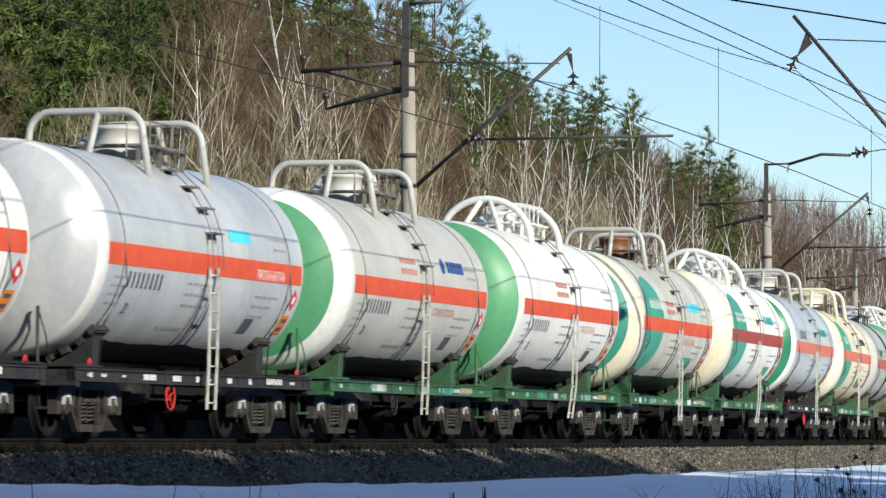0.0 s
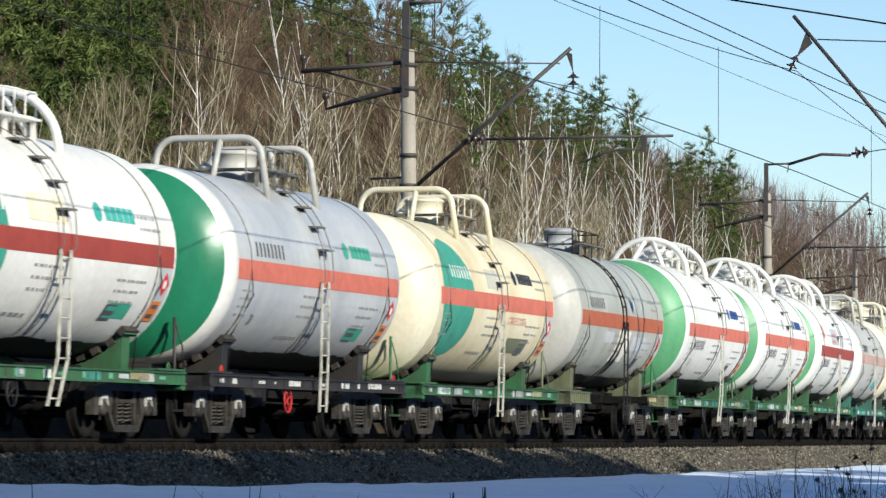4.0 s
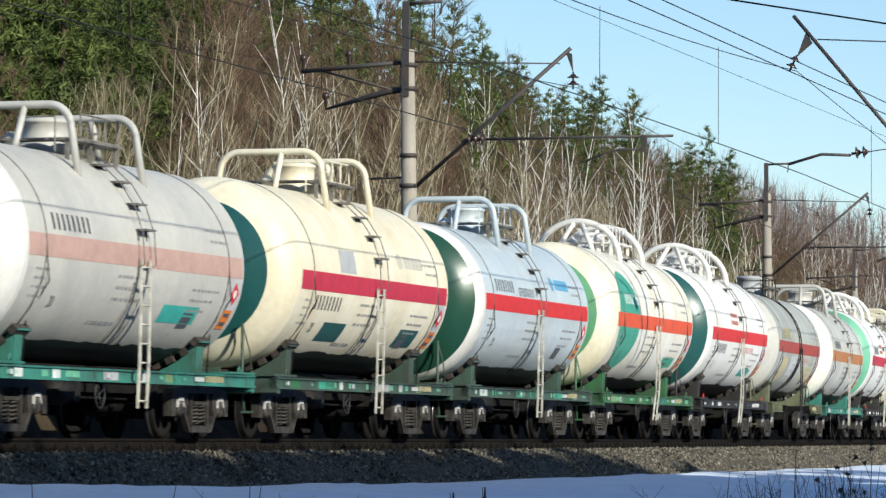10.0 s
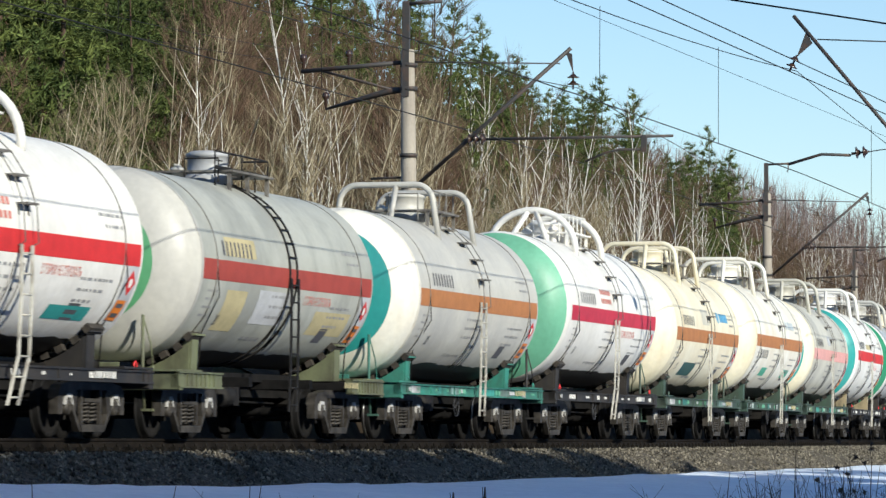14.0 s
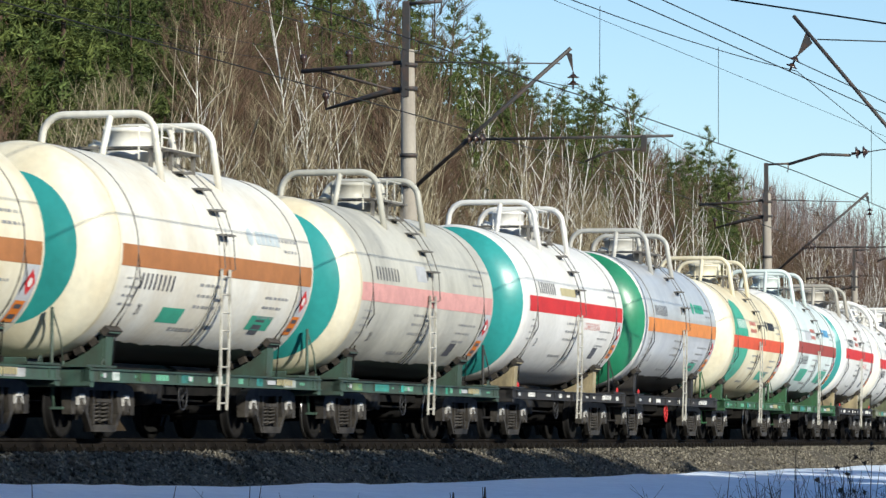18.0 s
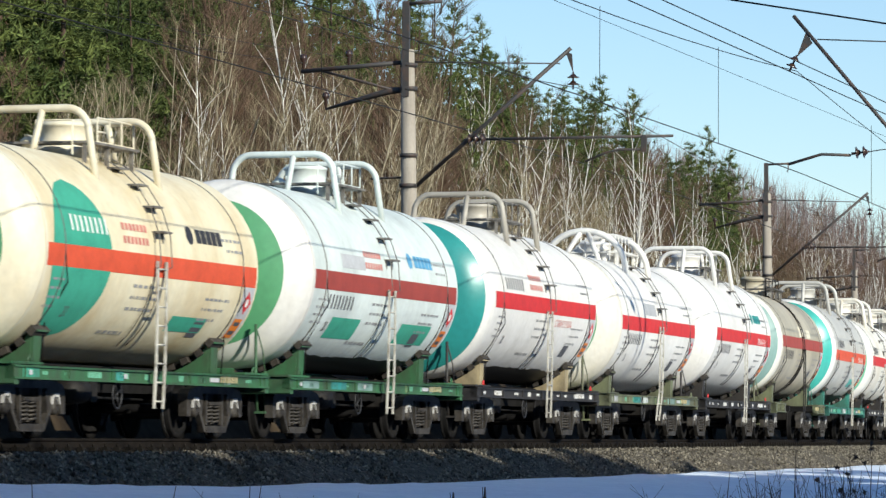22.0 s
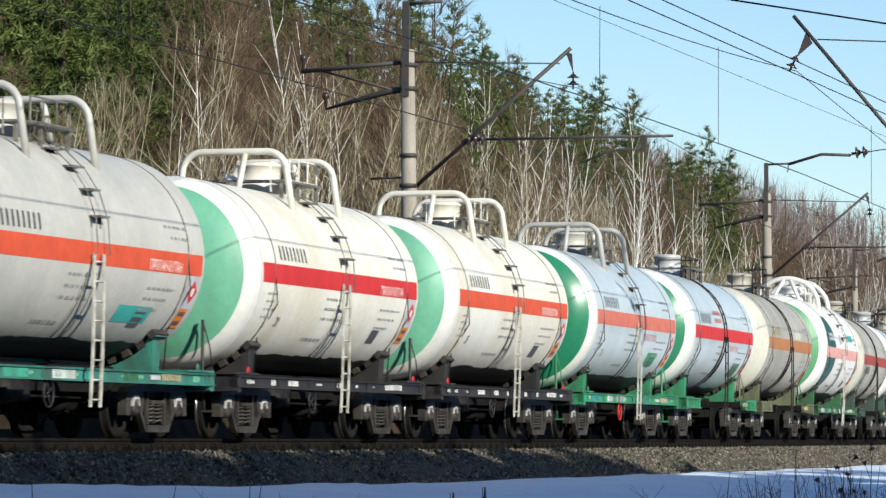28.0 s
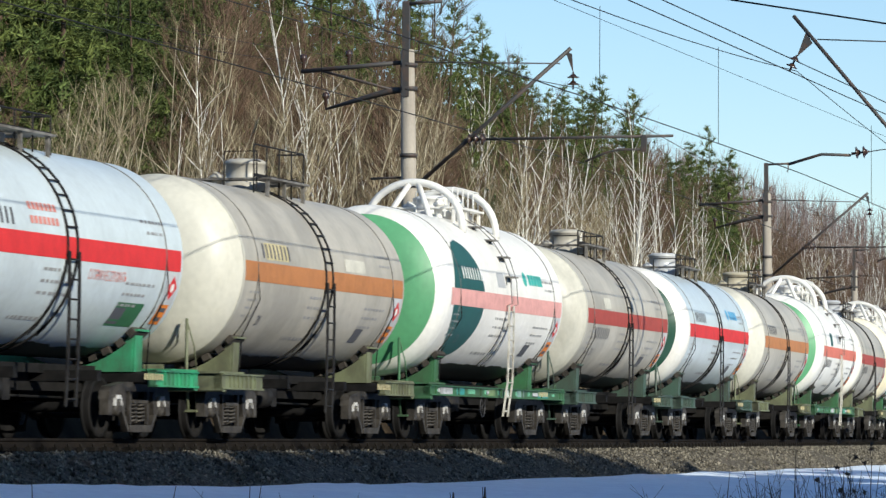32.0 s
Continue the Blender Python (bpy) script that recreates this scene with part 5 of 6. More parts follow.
# body, end, end radius, ring, guard, guard colour, stripe, frame, disc, extras
WAGONS = [
    ("white", "green", 0.97, "white", "sq", "silver", "redorange", "black", None, {"red_text": 1}),
    ("silver", "silver", 1.06, "white", "sq", "grey", "redorange", "black", None, {"build": "tall", "gas": 1, "patches": [(0.95, 2.0, 0.42, 0.62, "cyan")], "no_high": 0}),
    ("grey", "green", 0.95, "white", "sq", "grey", "redorange", "framegreen", None, {"build": "tall", "warn": 1, "red_text": 1, "logo": "navy"}),
    ("white", "green", 1.06, "white", "arc", "white", "redorange", "framegreen", None, {"warn": 1, "red_text": 1}),
    ("beige", "discgreen", 0.93, "cream", "sq", "grey", "redorange", "framegreen", "discgreen", {"build": "tall", "warn": 1, "hat": "rust", "logo": "cyan", "red_text": 1, "patches": [(1.4, 2.6, -0.95, -0.7, "greenlogo")]}),
    ("white", "green", 0.80, "cream", "arc", "white", "brownred", "framegreen", "discgreen", {"logo": "turquoise", "patches": [(-1.2, 0.2, 0.3, 0.7, "cream"), (2.4, 3.3, -0.98, -0.75, "greenlogo")], "sz": 2.8}),
    ("silver", "deepgreen", 1.03, "white", "sq", "grey", "salmon", "black", None, {"build": "tall", "logo": "greenlogo", "no_high": 1, "patches": [(2.2, 3.1, -1.0, -0.78, "greenlogo")]}),
    ("yellow", None, 1, "cream", "sq", "cream", "salmon", "framegreen", "discgreen", {"belly": False, "logo": "ink", "warn": 1, "patches": [(-0.9, 0.3, 0.25, 0.65, "beige"), (1.2, 2.9, -0.98, -0.68, "olive")]}),
    ("oldgrey", "teal", 0.62, "grey", "dome", "grey", "rustorange", "olive", None, {"no_high": 1, "patches": [(-1.9, -0.9, -0.5, -0.25, "plategrey"), (-0.4, 0.9, -0.9, -0.2, "warmwhite"), (1.2, 3.2, -0.62, -0.3, "plategrey"), (0.4, 1.4, 0.3, 0.5, "patchgrey")], "sz": 2.72}),
    ("white", "green", 1.06, "white", "arc", "white", "salmon", "framegreen", None, {"logo": "navy"}),
    ("white", "green", 1.00, "white", "arc", "white", "salmon", "framegreen", None, {"logo": "navy", "patches": [(-1.0, -0.6, 0.35, 0.65, "patchgrey")], "sz": 2.82}),
    ("white", "green", 1.00, "white", "arc", "white", "brownred", "framegreen", None, {"red_text": 1, "patches": [(-1.7, 0.2, 0.25, 0.75, "plategrey"), (0.85, 1.6, 0.25, 0.75, "plategrey"), (-3.7, -3.4, 0.4, 0.8, "salmon")]}),
    ("grey", "turquoise", 0.95, "white", "sq", "grey", "dustypink", "frameteal", None, {"no_high": 1, "patches": [(1.3, 2.9, -0.95, -0.68, "turquoise")]}),
    ("cream", "darkteal", 0.83, "cream", "sq", "cream", "crimson", "framedark", None, {"build": "tall", "logo": "beige", "patches": [(-2.6, -1.3, -1.0, -0.68, "darkteal"), (2.1, 3.3, -1.0, -0.68, "darkteal"), (-2.3, -1.4, 0.2, 0.6, "patchgrey")], "sz": 2.73}),
    ("bluish", "darkgreen", 1.02, "white", "sq", "bluish", "red", "framedark", None, {"fire": 1, "no_high": 1, "logo": "skyblue"}),
    ("warmwhite", "green", 0.86, "cream", "arc", "white", "redorange", "framegreen", "discgreen", {"patches": [(2.0, 3.4, -0.98, -0.75, "greenlogo")]}),
    ("white", "darkteal", 1.04, "white", "arc", "white", "red", "black", None, {"warn": 1, "red_text": 1, "patches": [(1.6, 3.2, -1.02, -0.82, "teal")]}),
    ("oldgrey", "green", 0.70, "grey", "dome", "grey", "brownred", "olive", None, {"warn": 1, "no_high": 1, "patches": [(-3.4, -1.9, 0.24, 0.55, "patchtan"), (-3.2, -2.2, -0.95, -0.3, "patchtan"), (-1.6, 0.0, -0.8, -0.25, "plategrey"), (1.6, 3.6, -0.9, -0.5, "patchtan")], "sz": 2.72}),
    ("grey", "teal", 0.84, "warmwhite", "sq", "grey", "brown", "frameteal", None, {"no_high": 1, "sz": 2.69}),
    ("white", "mintgreen", 1.06, "white", "arc", "white", "crimson", "black", None, {"red_text": 1, "no_high": 1, "warn": 1}),
    ("cream", "teal", 0.76, "cream", "sq", "cream", "brown", "framedark", None, {"logo": "skyblue", "no_high": 1, "patches": [(-2.4, -0.7, -1.0, -0.68, "darkteal"), (-0.9, 0.1, 0.3, 0.7, "beige")], "sz": 2.64}),
    ("warmwhite", "teal", 0.80, "cream", "sq", "warmwhite", "brown", "framedark", None, {"build": "tall", "logo": "bluish", "patches": G1}),
    ("beige", "teal", 0.93, "cream", "sq", "beige", "pink", "framedark", None, {"no_high": 1, "patches": [(-0.9, -0.2, 0.3, 0.6, "plategrey")], "sz": 2.66}),
    ("white", "teal", 1.05, "white", "sq", "white", "red", "black", None, {"belly": False, "build": "tall", "warn": 1, "no_high": 1, "saddle": "saddletan", "patches": [(-1.6, -0.2, 0.25, 0.42, "patchtan")], "sz": 2.85}),
    ("silver", "deepgreen", 1.07, "white", "sq", "grey", "orange", "black", None, {"build": "tall", "logo": "greenlogo", "no_high": 1, "patches": [(2.1, 3.1, -1.0, -0.8, "greenlogo")], "sz": 2.76}),
    ("yellow", "green", 0.82, "cream", "sq", "cream", "redorange", "framegreen", "greenlogo", {"belly": False, "logo": "ink", "red_text": 1, "patches": [(1.2, 2.8, -0.95, -0.72, "greenlogo")], "sz": 2.65}),
    ("mint", "green", 0.86, "white", "sq", "mint", "brownred", "framegreen", None, {"build": "tall", "logo": "skyblue", "red_text": 1, "patches": [(-3.0, -1.3, -0.98, -0.62, "greenlogo"), (1.3, 3.3, -0.98, -0.62, "greenlogo"), (-2.9, -1.5, 0.25, 0.5, "plategrey")]}),
    ("white", "teal", 1.02, "white", "sq", "taupe", "red", "black", None, {"build": "tall", "warn": 1, "no_high": 1, "red_text": 1, "saddle": "saddletan", "sz": 2.83}),
    ("white", "green", 0.80, "warmwhite", "arc", "white", "red", "olive", None, {"belly": False, "build": "low", "patches": [(-1.7, -0.4, 0.24, 0.52, "patchgrey")], "sz": 2.72}),
    ("white", None, 1, "white", "sq", "white", "red", "black", None, {"belly": False, "build": "tall", "logo": "teal", "gas": 1}),
    ("tan", "greyteal", 1.03, "warmwhite", "dome", "tan", "brownred", "olive", None, {"patches": [(-0.7, 0.2, 0.2, 0.5, "cream"), (1.0, 1.8, 0.2, 0.45, "cream")], "sz": 2.88}),
    ("grey", "turquoise", 1.03, "white", "sq", "grey", "redorange", "frameteal", None, {"build": "tall", "gas": 1, "no_high": 1, "patches": [(1.5, 2.9, -0.95, -0.7, "turquoise")], "sz": 2.73}),
    ("warmwhite", "mintgreen", 0.98, "white", "sq", "warmwhite", "red", "black", None, {"gas": 1, "no_high": 1}),
    ("warmwhite", "mintgreen", 0.98, "white", "sq", "warmwhite", "redorange", "black", None, {"gas": 1, "no_high": 1, "fire": 0}),
    ("bluish", "deepgreen", 1.02, "white", "sq", "grey", "salmon", "brightgreen", None, {"no_high": 1, "warn": 1, "patches": [(1.9, 3.0, -1.0, -0.68, "brightgreen")]}),
    ("bluish", "deepgreen", 0.97, "white", "dome", "silver", "red", "brightgreen", None, {"no_high": 1, "red_text": 1, "warn": 1, "patches": [(2.3, 3.4, -1.05, -0.7, "framegreen")]}),
    ("taupe", None, 1, "beige", "dome", "taupe", "brown", "olive", None, {"no_high": 1, "tall_rail": 1, "patches": [(-3.4, -2.2, 0.22, 0.5, "patchtan"), (1.0, 2.2, 0.2, 0.42, "beige")]}),
    ("white", "green", 0.97, "white", "arc", "white", "pink", "framegreen", "darkteal", {"logo": "turquoise", "patches": [(-0.9, -0.3, 0.3, 0.6, "patchgrey")]}),
    ("taupe", None, 1, "beige", "dome", "taupe", "brownred", "framedark", None, {"patches": [(-2.7, -2.0, 0.2, 0.45, "beige")]}),
    ("bluish", "darkgreen", 0.92, "white", "dome", "silver", "red", "framedark", None, {"no_high": 1, "logo": "skyblue"}),
    ("taupe", None, 1, "beige", "dome", "tan", "brown", "olive", None, {"no_high": 1}),
    ("white", "green", 0.97, "white", "arc", "white", "salmon", "framegreen", None, {"patches": [(-2.6, -2.0, 0.2, 0.6, "darkteal"), (-0.8, 0.2, 0.3, 0.6, "patchgrey")]}),
    ("taupe", "darkgreen", 0.9, "warmwhite", "dome", "grey", "brownred", "olive", None, {}),
]
TRAIN = []
for k in range(len(WAGONS) + 7):
    spec = WAGONS[k] if k < len(WAGONS) else WAGONS[(5, 12, 24, 10, 36, 17, 2)[k - len(WAGONS)]]
    w = wagon(spec)
    TRAIN.append((k - 1, w))
for w in WHEELS[:1]:
    wheel_materials(w.data)

# ---- woods ----
def sliver(sh, a, b, w, rg):
    """A twig: one long thin triangle."""
    side = (b - a).cross(Vector((rg.uniform(-1, 1), rg.uniform(-1, 1), rg.uniform(-1, 1))))
    side = side.normalized() * w
    sh.add([tuple(a - side), tuple(a + side), tuple(b)], [(0, 1, 2)])


def bare_tree(seed, h, stems, fan, branches, twigs, thick=1.0, pale_to=0.022, fine=0.009, lean=0.0):
    """Trunks, and limbs with twigs, of a leafless tree; stems that fan out from one root."""
    rg = random.Random(seed)
    trunk, crown = Shape(), Shape()
    for st in range(stems):
        a0 = 2 * math.pi * (st + rg.random() * 0.6) / stems
        out = fan * rg.uniform(0.35, 1.3) if stems > 1 else rg.uniform(0, 0.05)
        hh = h * rg.uniform(0.62, 1.0) if st else h
        tip = lean * rg.uniform(0.1, 1.0)
        dx, dy = math.cos(a0) * out + 0.34 * tip, math.sin(a0) * out - 0.94 * tip
        k = rg.uniform(0, 6)
        pts = []
        for i in range(8):
            u = i / 7
            bend = u * (1.5 - 0.5 * u)
            wob = 0.026 * hh * u
            pts.append(Vector((dx * hh * bend + wob * math.sin(5.5 * u + k), dy * hh * bend + wob * math.cos(4.3 * u + 2 * k), hh * u - 0.2)))
        r0 = 0.0085 * hh * thick * (1 if stems == 1 else 0.75)
        trunk.tube(pts, [r0 * (1 - 0.94 * i / 7) + 0.004 for i in range(8)], n=5)
        for b in range(branches):
            u = 0.16 + 0.82 * (b + rg.random()) / branches
            i = min(int(u * 7), 6)
            p = pts[i].lerp(pts[i + 1], u * 7 - i)
            a = b * 2.4 + rg.uniform(-0.6, 0.6)
            ln = hh * (0.05 + 0.32 * (1 - u) ** 0.8 * rg.uniform(0.4, 1.25))
            way = Vector((math.cos(a), math.sin(a), rg.uniform(0.8, 2.4))).normalized()
            limb, q = [p], p.copy()
            for j in range(4):
                way = (way + Vector((rg.uniform(-0.2, 0.2), rg.uniform(-0.2, 0.2), 0.05))).normalized()
                q = q + way * ln / 4
                limb.append(q.copy())
            rr = 0.0022 * hh * (1 - u) ** 0.6 + 0.008
            (trunk if rr > pale_to else crown).tube(limb[::2], [rr * (1 - 0.8 * j / 2) for j in range(3)], n=3, cap=False)
            for j in range(twigs):
                v = rg.uniform(0.12, 1.0)
                i = min(int(v * 4), 3)
                c = limb[i].lerp(limb[i + 1], v * 4 - i)
                tw = (way + Vector((rg.uniform(-0.85, 0.85), rg.uniform(-0.85, 0.85), rg.uniform(-0.3, 0.5)))).normalized()
                tl = rg.uniform(0.35, 1.15) * (0.4 + 0.05 * hh)
                sliver(crown, c, c + tw * tl, rg.uniform(0.5, 1.0) * fine, rg)
    return trunk, crown


def clump(sh, p, r, way, rg, needles):
    """A tuft of needles: many fine points about a small ragged core."""
    q = Euler((rg.random() * 6, rg.random() * 6, rg.random() * 6)).to_matrix()
    vs = [p + q @ Vector(c) * r * rg.uniform(0.2, 0.42) for c in ((0.9, 0, -0.4), (-0.5, 0.8, -0.3), (-0.5, -0.8, -0.3), (0, 0, 0.8))]
    sh.add([tuple(v) for v in vs], [(0, 1, 3), (1, 2, 3), (2, 0, 3), (0, 2, 1)])
    for e in range(needles):
        d = (way * 0.4 + Vector((rg.uniform(-1, 1), rg.uniform(-1, 1), rg.uniform(-0.5, 1.0)))).normalized()
        b = p + Vector((rg.uniform(-1, 1), rg.uniform(-1, 1), rg.uniform(-1, 1))) * r * 0.35
        sliver(sh, b, b + d * r * rg.uniform(0.7, 1.25), r * rg.uniform(0.055, 0.09), rg)


def pine(seed, h, narrow=False, far=False):
    """Trunk and whorls of rising boughs, each hung with needle tufts along its length."""
    rg = random.Random(seed)
    trunk, crown = Shape(), Shape()
    pts = [(0.1 * math.sin(2 * i / 6 + seed), 0.1 * math.cos(3 * i / 6), h * i / 6 - 0.2) for i in range(7)]
    trunk.tube(pts, [0.011 * h * (1 - 0.92 * i / 6) for i in range(7)], n=6)
    low = 0.08 if narrow else rg.uniform(0.16, 0.26)
    tiers, boughs = (17, 5) if narrow else (15, 5) if far else (16, 6)
    for k in range(tiers):
        u = low + (0.985 - low) * (k / (tiers - 1)) ** 0.92
        spread = h * (0.115 if narrow else 0.16) * ((1.02 - u) / (1 - low)) ** 0.72 * (0.75 + 0.25 * min(1, (u - low) * 6)) + 0.12
        for w in range(boughs):
            a = k * 1.1 + w * 2 * math.pi / boughs + rg.uniform(-0.4, 0.4)
            ln = spread * rg.uniform(0.6, 1.2)
            base = Vector((0, 0, h * (u + rg.uniform(-0.02, 0.02))))
            rise = rg.uniform(0.0, 0.35) + 0.5 * max(0.0, u - 0.6)
            out = Vector((math.cos(a), math.sin(a), 0.6)).normalized()
            tip = base + Vector((math.cos(a) * ln, math.sin(a) * ln, ln * rise))
            if w % 2 == 0:
                crown.tube([base, tip], [0.028, 0.008], n=3, cap=False)
            count = 2 + int(ln / (0.6 if far else 0.5))
            for c in range(count):
                v = 0.25 + 0.8 * (c + rg.random()) / count
                side = 0.20 * ln * v + 0.05
                p = base.lerp(tip, v) + Vector((rg.uniform(-1, 1) * side, rg.uniform(-1, 1) * side, rg.uniform(-0.25, 0.45) * side))
                clump(crown, p, (0.26 + 0.06 * ln) * rg.uniform(0.8, 1.2) * (1.35 if far else 1.0), out, rg, 10 if far else 14)
    for k in range(5):
        p = Vector((0, 0, h * (0.985 - 0.012 * k)))
        sliver(crown, p - Vector((0, 0, 0.2)), p + Vector((rg.uniform(-0.2, 0.2), rg.uniform(-0.2, 0.2), 0.5)), 0.03, rg)
    return trunk, crown


def make_tree(name, shapes, m_trunk, m_crown, label, category, group):
    t = thing(name, label, category, group)
    part("trunk", shapes[0], m_trunk, t)
    part("crown", shapes[1], m_crown, t)
    return t


MODELS = {"birch": [], "haze": [], "clump": [], "pine": [], "crest": [], "spruce": []}
for i in range(3):
    MODELS["birch"].append(make_tree("birch_tree", bare_tree(10 + i, 13.5, (2, 4, 3)[i], (0.06, 0.08, 0.07)[i], (24, 14, 18)[i], 24, 0.72, 0.0165, 0.008, 0.08), M_BIRCH, M_TWIGRED,
                                     "leafless birch with white trunks on the slope", "birch tree", "bare trees of the hillside"))
for i in range(3):
    MODELS["haze"].append(make_tree("bare_tree", bare_tree(20 + i, 12.5, (2, 3, 3)[i], 0.10, (30, 20, 20)[i], 38, 0.6, 0.03, 0.010), M_TWIG, (M_TWIGRED, M_TWIG, M_TWIGRED)[i],
                                    "slender leafless brown tree on the slope", "bare tree", "bare trees of the hillside"))
for i in range(4):
    MODELS["clump"].append(make_tree("bare_bush", bare_tree(30 + i, 8.0, (6, 7, 5, 8)[i], 0.17, 12, 22, 0.62, 0.013, 0.0062, 0.62), M_SAPLING, M_PALETWIG,
                                     "pale fan of leafless saplings beside the line", "bush", "bare bushes along the wood"))
for i in range(3):
    MODELS["pine"].append(make_tree("pine_tree", pine(50 + i, 16.0), M_PINEBARK, M_PINE, "dark green pine on the hillside", "pine tree", "pines of the hillside"))
for i in range(3):
    MODELS["crest"].append(make_tree("pine_tree", pine(70 + i, 16.0, False, True), M_PINEBARK, M_PINE, "dark green pine on the crest of the hill", "pine tree", "pines of the hillside"))
MODELS["spruce"].append(make_tree("spruce_tree", pine(60, 11.0, True), M_PINEBARK, M_SPRUCE, "narrow dark green conifer", "conifer tree", "pines of the hillside"))
USED = set()
TURN = {}


def plant(kind, x, y, size, rg):
    TURN[kind] = TURN.get(kind, -1) + 1
    i = TURN[kind] % len(MODELS[kind])
    ob = MODELS[kind][i]
    m = pose(x, y, ground_z(x, y) - 0.1, rg.uniform(-3, 3), rg.uniform(-3, 3), rg.uniform(-28, 28) if kind == "clump" else rg.uniform(0, 360))
    if (kind, i) not in USED:
        USED.add((kind, i))
        t = ob
        t.matrix_basis = m
    else:
        t = copy_thing(ob, m)
    t.scale = (size, size, size * rg.uniform(0.92, 1.1))
    return t


rg = random.Random(77)
# fans of saplings next to the line
for i in range(92):
    s = 66 + 190 * ((i + rg.random()) / 92) ** 1.3
    x, y = on_line(s, 8.0 + 9 * rg.random())
    plant("clump", x, y, rg.uniform(0.65, 1.15) * (0.7 if math.atan2(y, x) > 0.43 else 0.95), rg)
few = random.Random(3)
for i in range(10):
    az, d = 0.366 + 0.066 * (i + few.random()) / 10, 94 + 12 * few.random()
    plant("clump", d * math.cos(az), d * math.sin(az), few.uniform(0.85, 1.12), few)
# the slope: brown haze, white birches, pines among them
# the dense green stand where the slope comes nearest
for i in range(52):
    az, d = 0.412 + 0.06 * rg.random(), 106 + 70 * rg.random()
    plant("pine", d * math.cos(az), d * math.sin(az), rg.uniform(0.6, 0.95), rg)
for i in range(7):
    az, d = 0.36 + 0.045 * rg.random(), 165 + 50 * rg.random()
    plant("pine", d * math.cos(az), d * math.sin(az), rg.uniform(0.75, 1.0), rg)
# red-brown young wood before the pines
mid = random.Random(31)
for i in range(40):
    az, d = 0.358 + 0.062 * mid.random(), 112 + 44 * mid.random()
    plant("haze", d * math.cos(az), d * math.sin(az), mid.uniform(0.75, 1.05), mid)
# birches that stand out before the rest
for az, d, size in ((0.3885, 106, 0.8), (0.379, 112, 0.7), (0.4137, 101, 0.66), (0.409, 104, 0.6), (0.366, 124, 0.7), (0.326, 142, 0.75),
                    (0.319, 150, 0.8), (0.305, 160, 0.85), (0.300, 166, 0.9), (0.296, 172, 0.8), (0.332, 136, 0.75), (0.355, 126, 0.75), (0.288, 180, 0.8), (0.272, 196, 0.8)):
    plant("birch", d * math.cos(az), d * math.sin(az), size, rg)
for i in range(225):
    x = 82 + 400 * ((i + rg.random()) / 225) ** 1.1
    low = line_y(x) + 13
    u = rg.random()
    y = low + (ridge_y(x) - low) * u
    q = rg.random()
    az = math.atan2(y, x)
    if az > 0.415 and u > 0.10 and q < 0.85 or x < 200 and u > 0.72 and q < 0.6 or x < 290 and u > 0.78 and q < 0.5 or 0.278 < az < 0.298 and q < 0.5 and x < 320:
        plant("pine" if x < 170 else "crest", x, y, rg.uniform(0.62, 0.95), rg)
    elif 0.97 < q < 0.985:
        plant("spruce", x, y, rg.uniform(0.6, 1.0), rg)
    elif q > (0.90 if x < 190 else 0.70) and az < 0.43:
        plant("birch", x, y, rg.uniform(0.75, 1.05), rg)
    else:
        plant("haze", x, y, rg.uniform(0.7, 1.05) * (0.75 if az > 0.36 else 1.0), rg)
# the crest
for i in range(160):
    x = 85 + 300 * (i + rg.random()) / 160
    y = ridge_y(x) + rg.uniform(-11, 9)
    if rg.random() < (0.96 if x < 300 else 0.3 if x < 325 else 0.0):
        plant("crest", x, y, rg.uniform(0.86, 1.06) * (1.0 if x < 240 else 0.93), rg)
    else:
        plant("haze", x, y, rg.uniform(0.8, 1.1), rg)
for i in range(36):
    x = 185 + 120 * (i + rg.random()) / 36
    plant("crest", x, ridge_y(x) + rg.uniform(-4, 4), rg.uniform(0.88, 1.02), rg)
for i in range(3):
    x = 150 + 30 * i
    plant("spruce", x, line_y(x) + 20, 0.7, rg)
# bare undergrowth between them
ug = Shape()
for i in range(26000):
    x = 85 + 330 * rg.random()
    low = line_y(x) + 11
    y = low + (ridge_y(x) + 4 - low) * rg.random()
    a = Vector((x, y, ground_z(x, y) + rg.random() ** 1.5 * 3.5))
    sliver(ug, a, a + Vector((rg.uniform(-0.7, 0.7), rg.uniform(-0.7, 0.7), rg.uniform(0.8, 2.2))), rg.uniform(0.006, 0.013), rg)
tagged(part("undergrowth", ug, M_TWIGRED, None), "thin leafless undergrowth between the hillside trees", "undergrowth", kind="stuff")
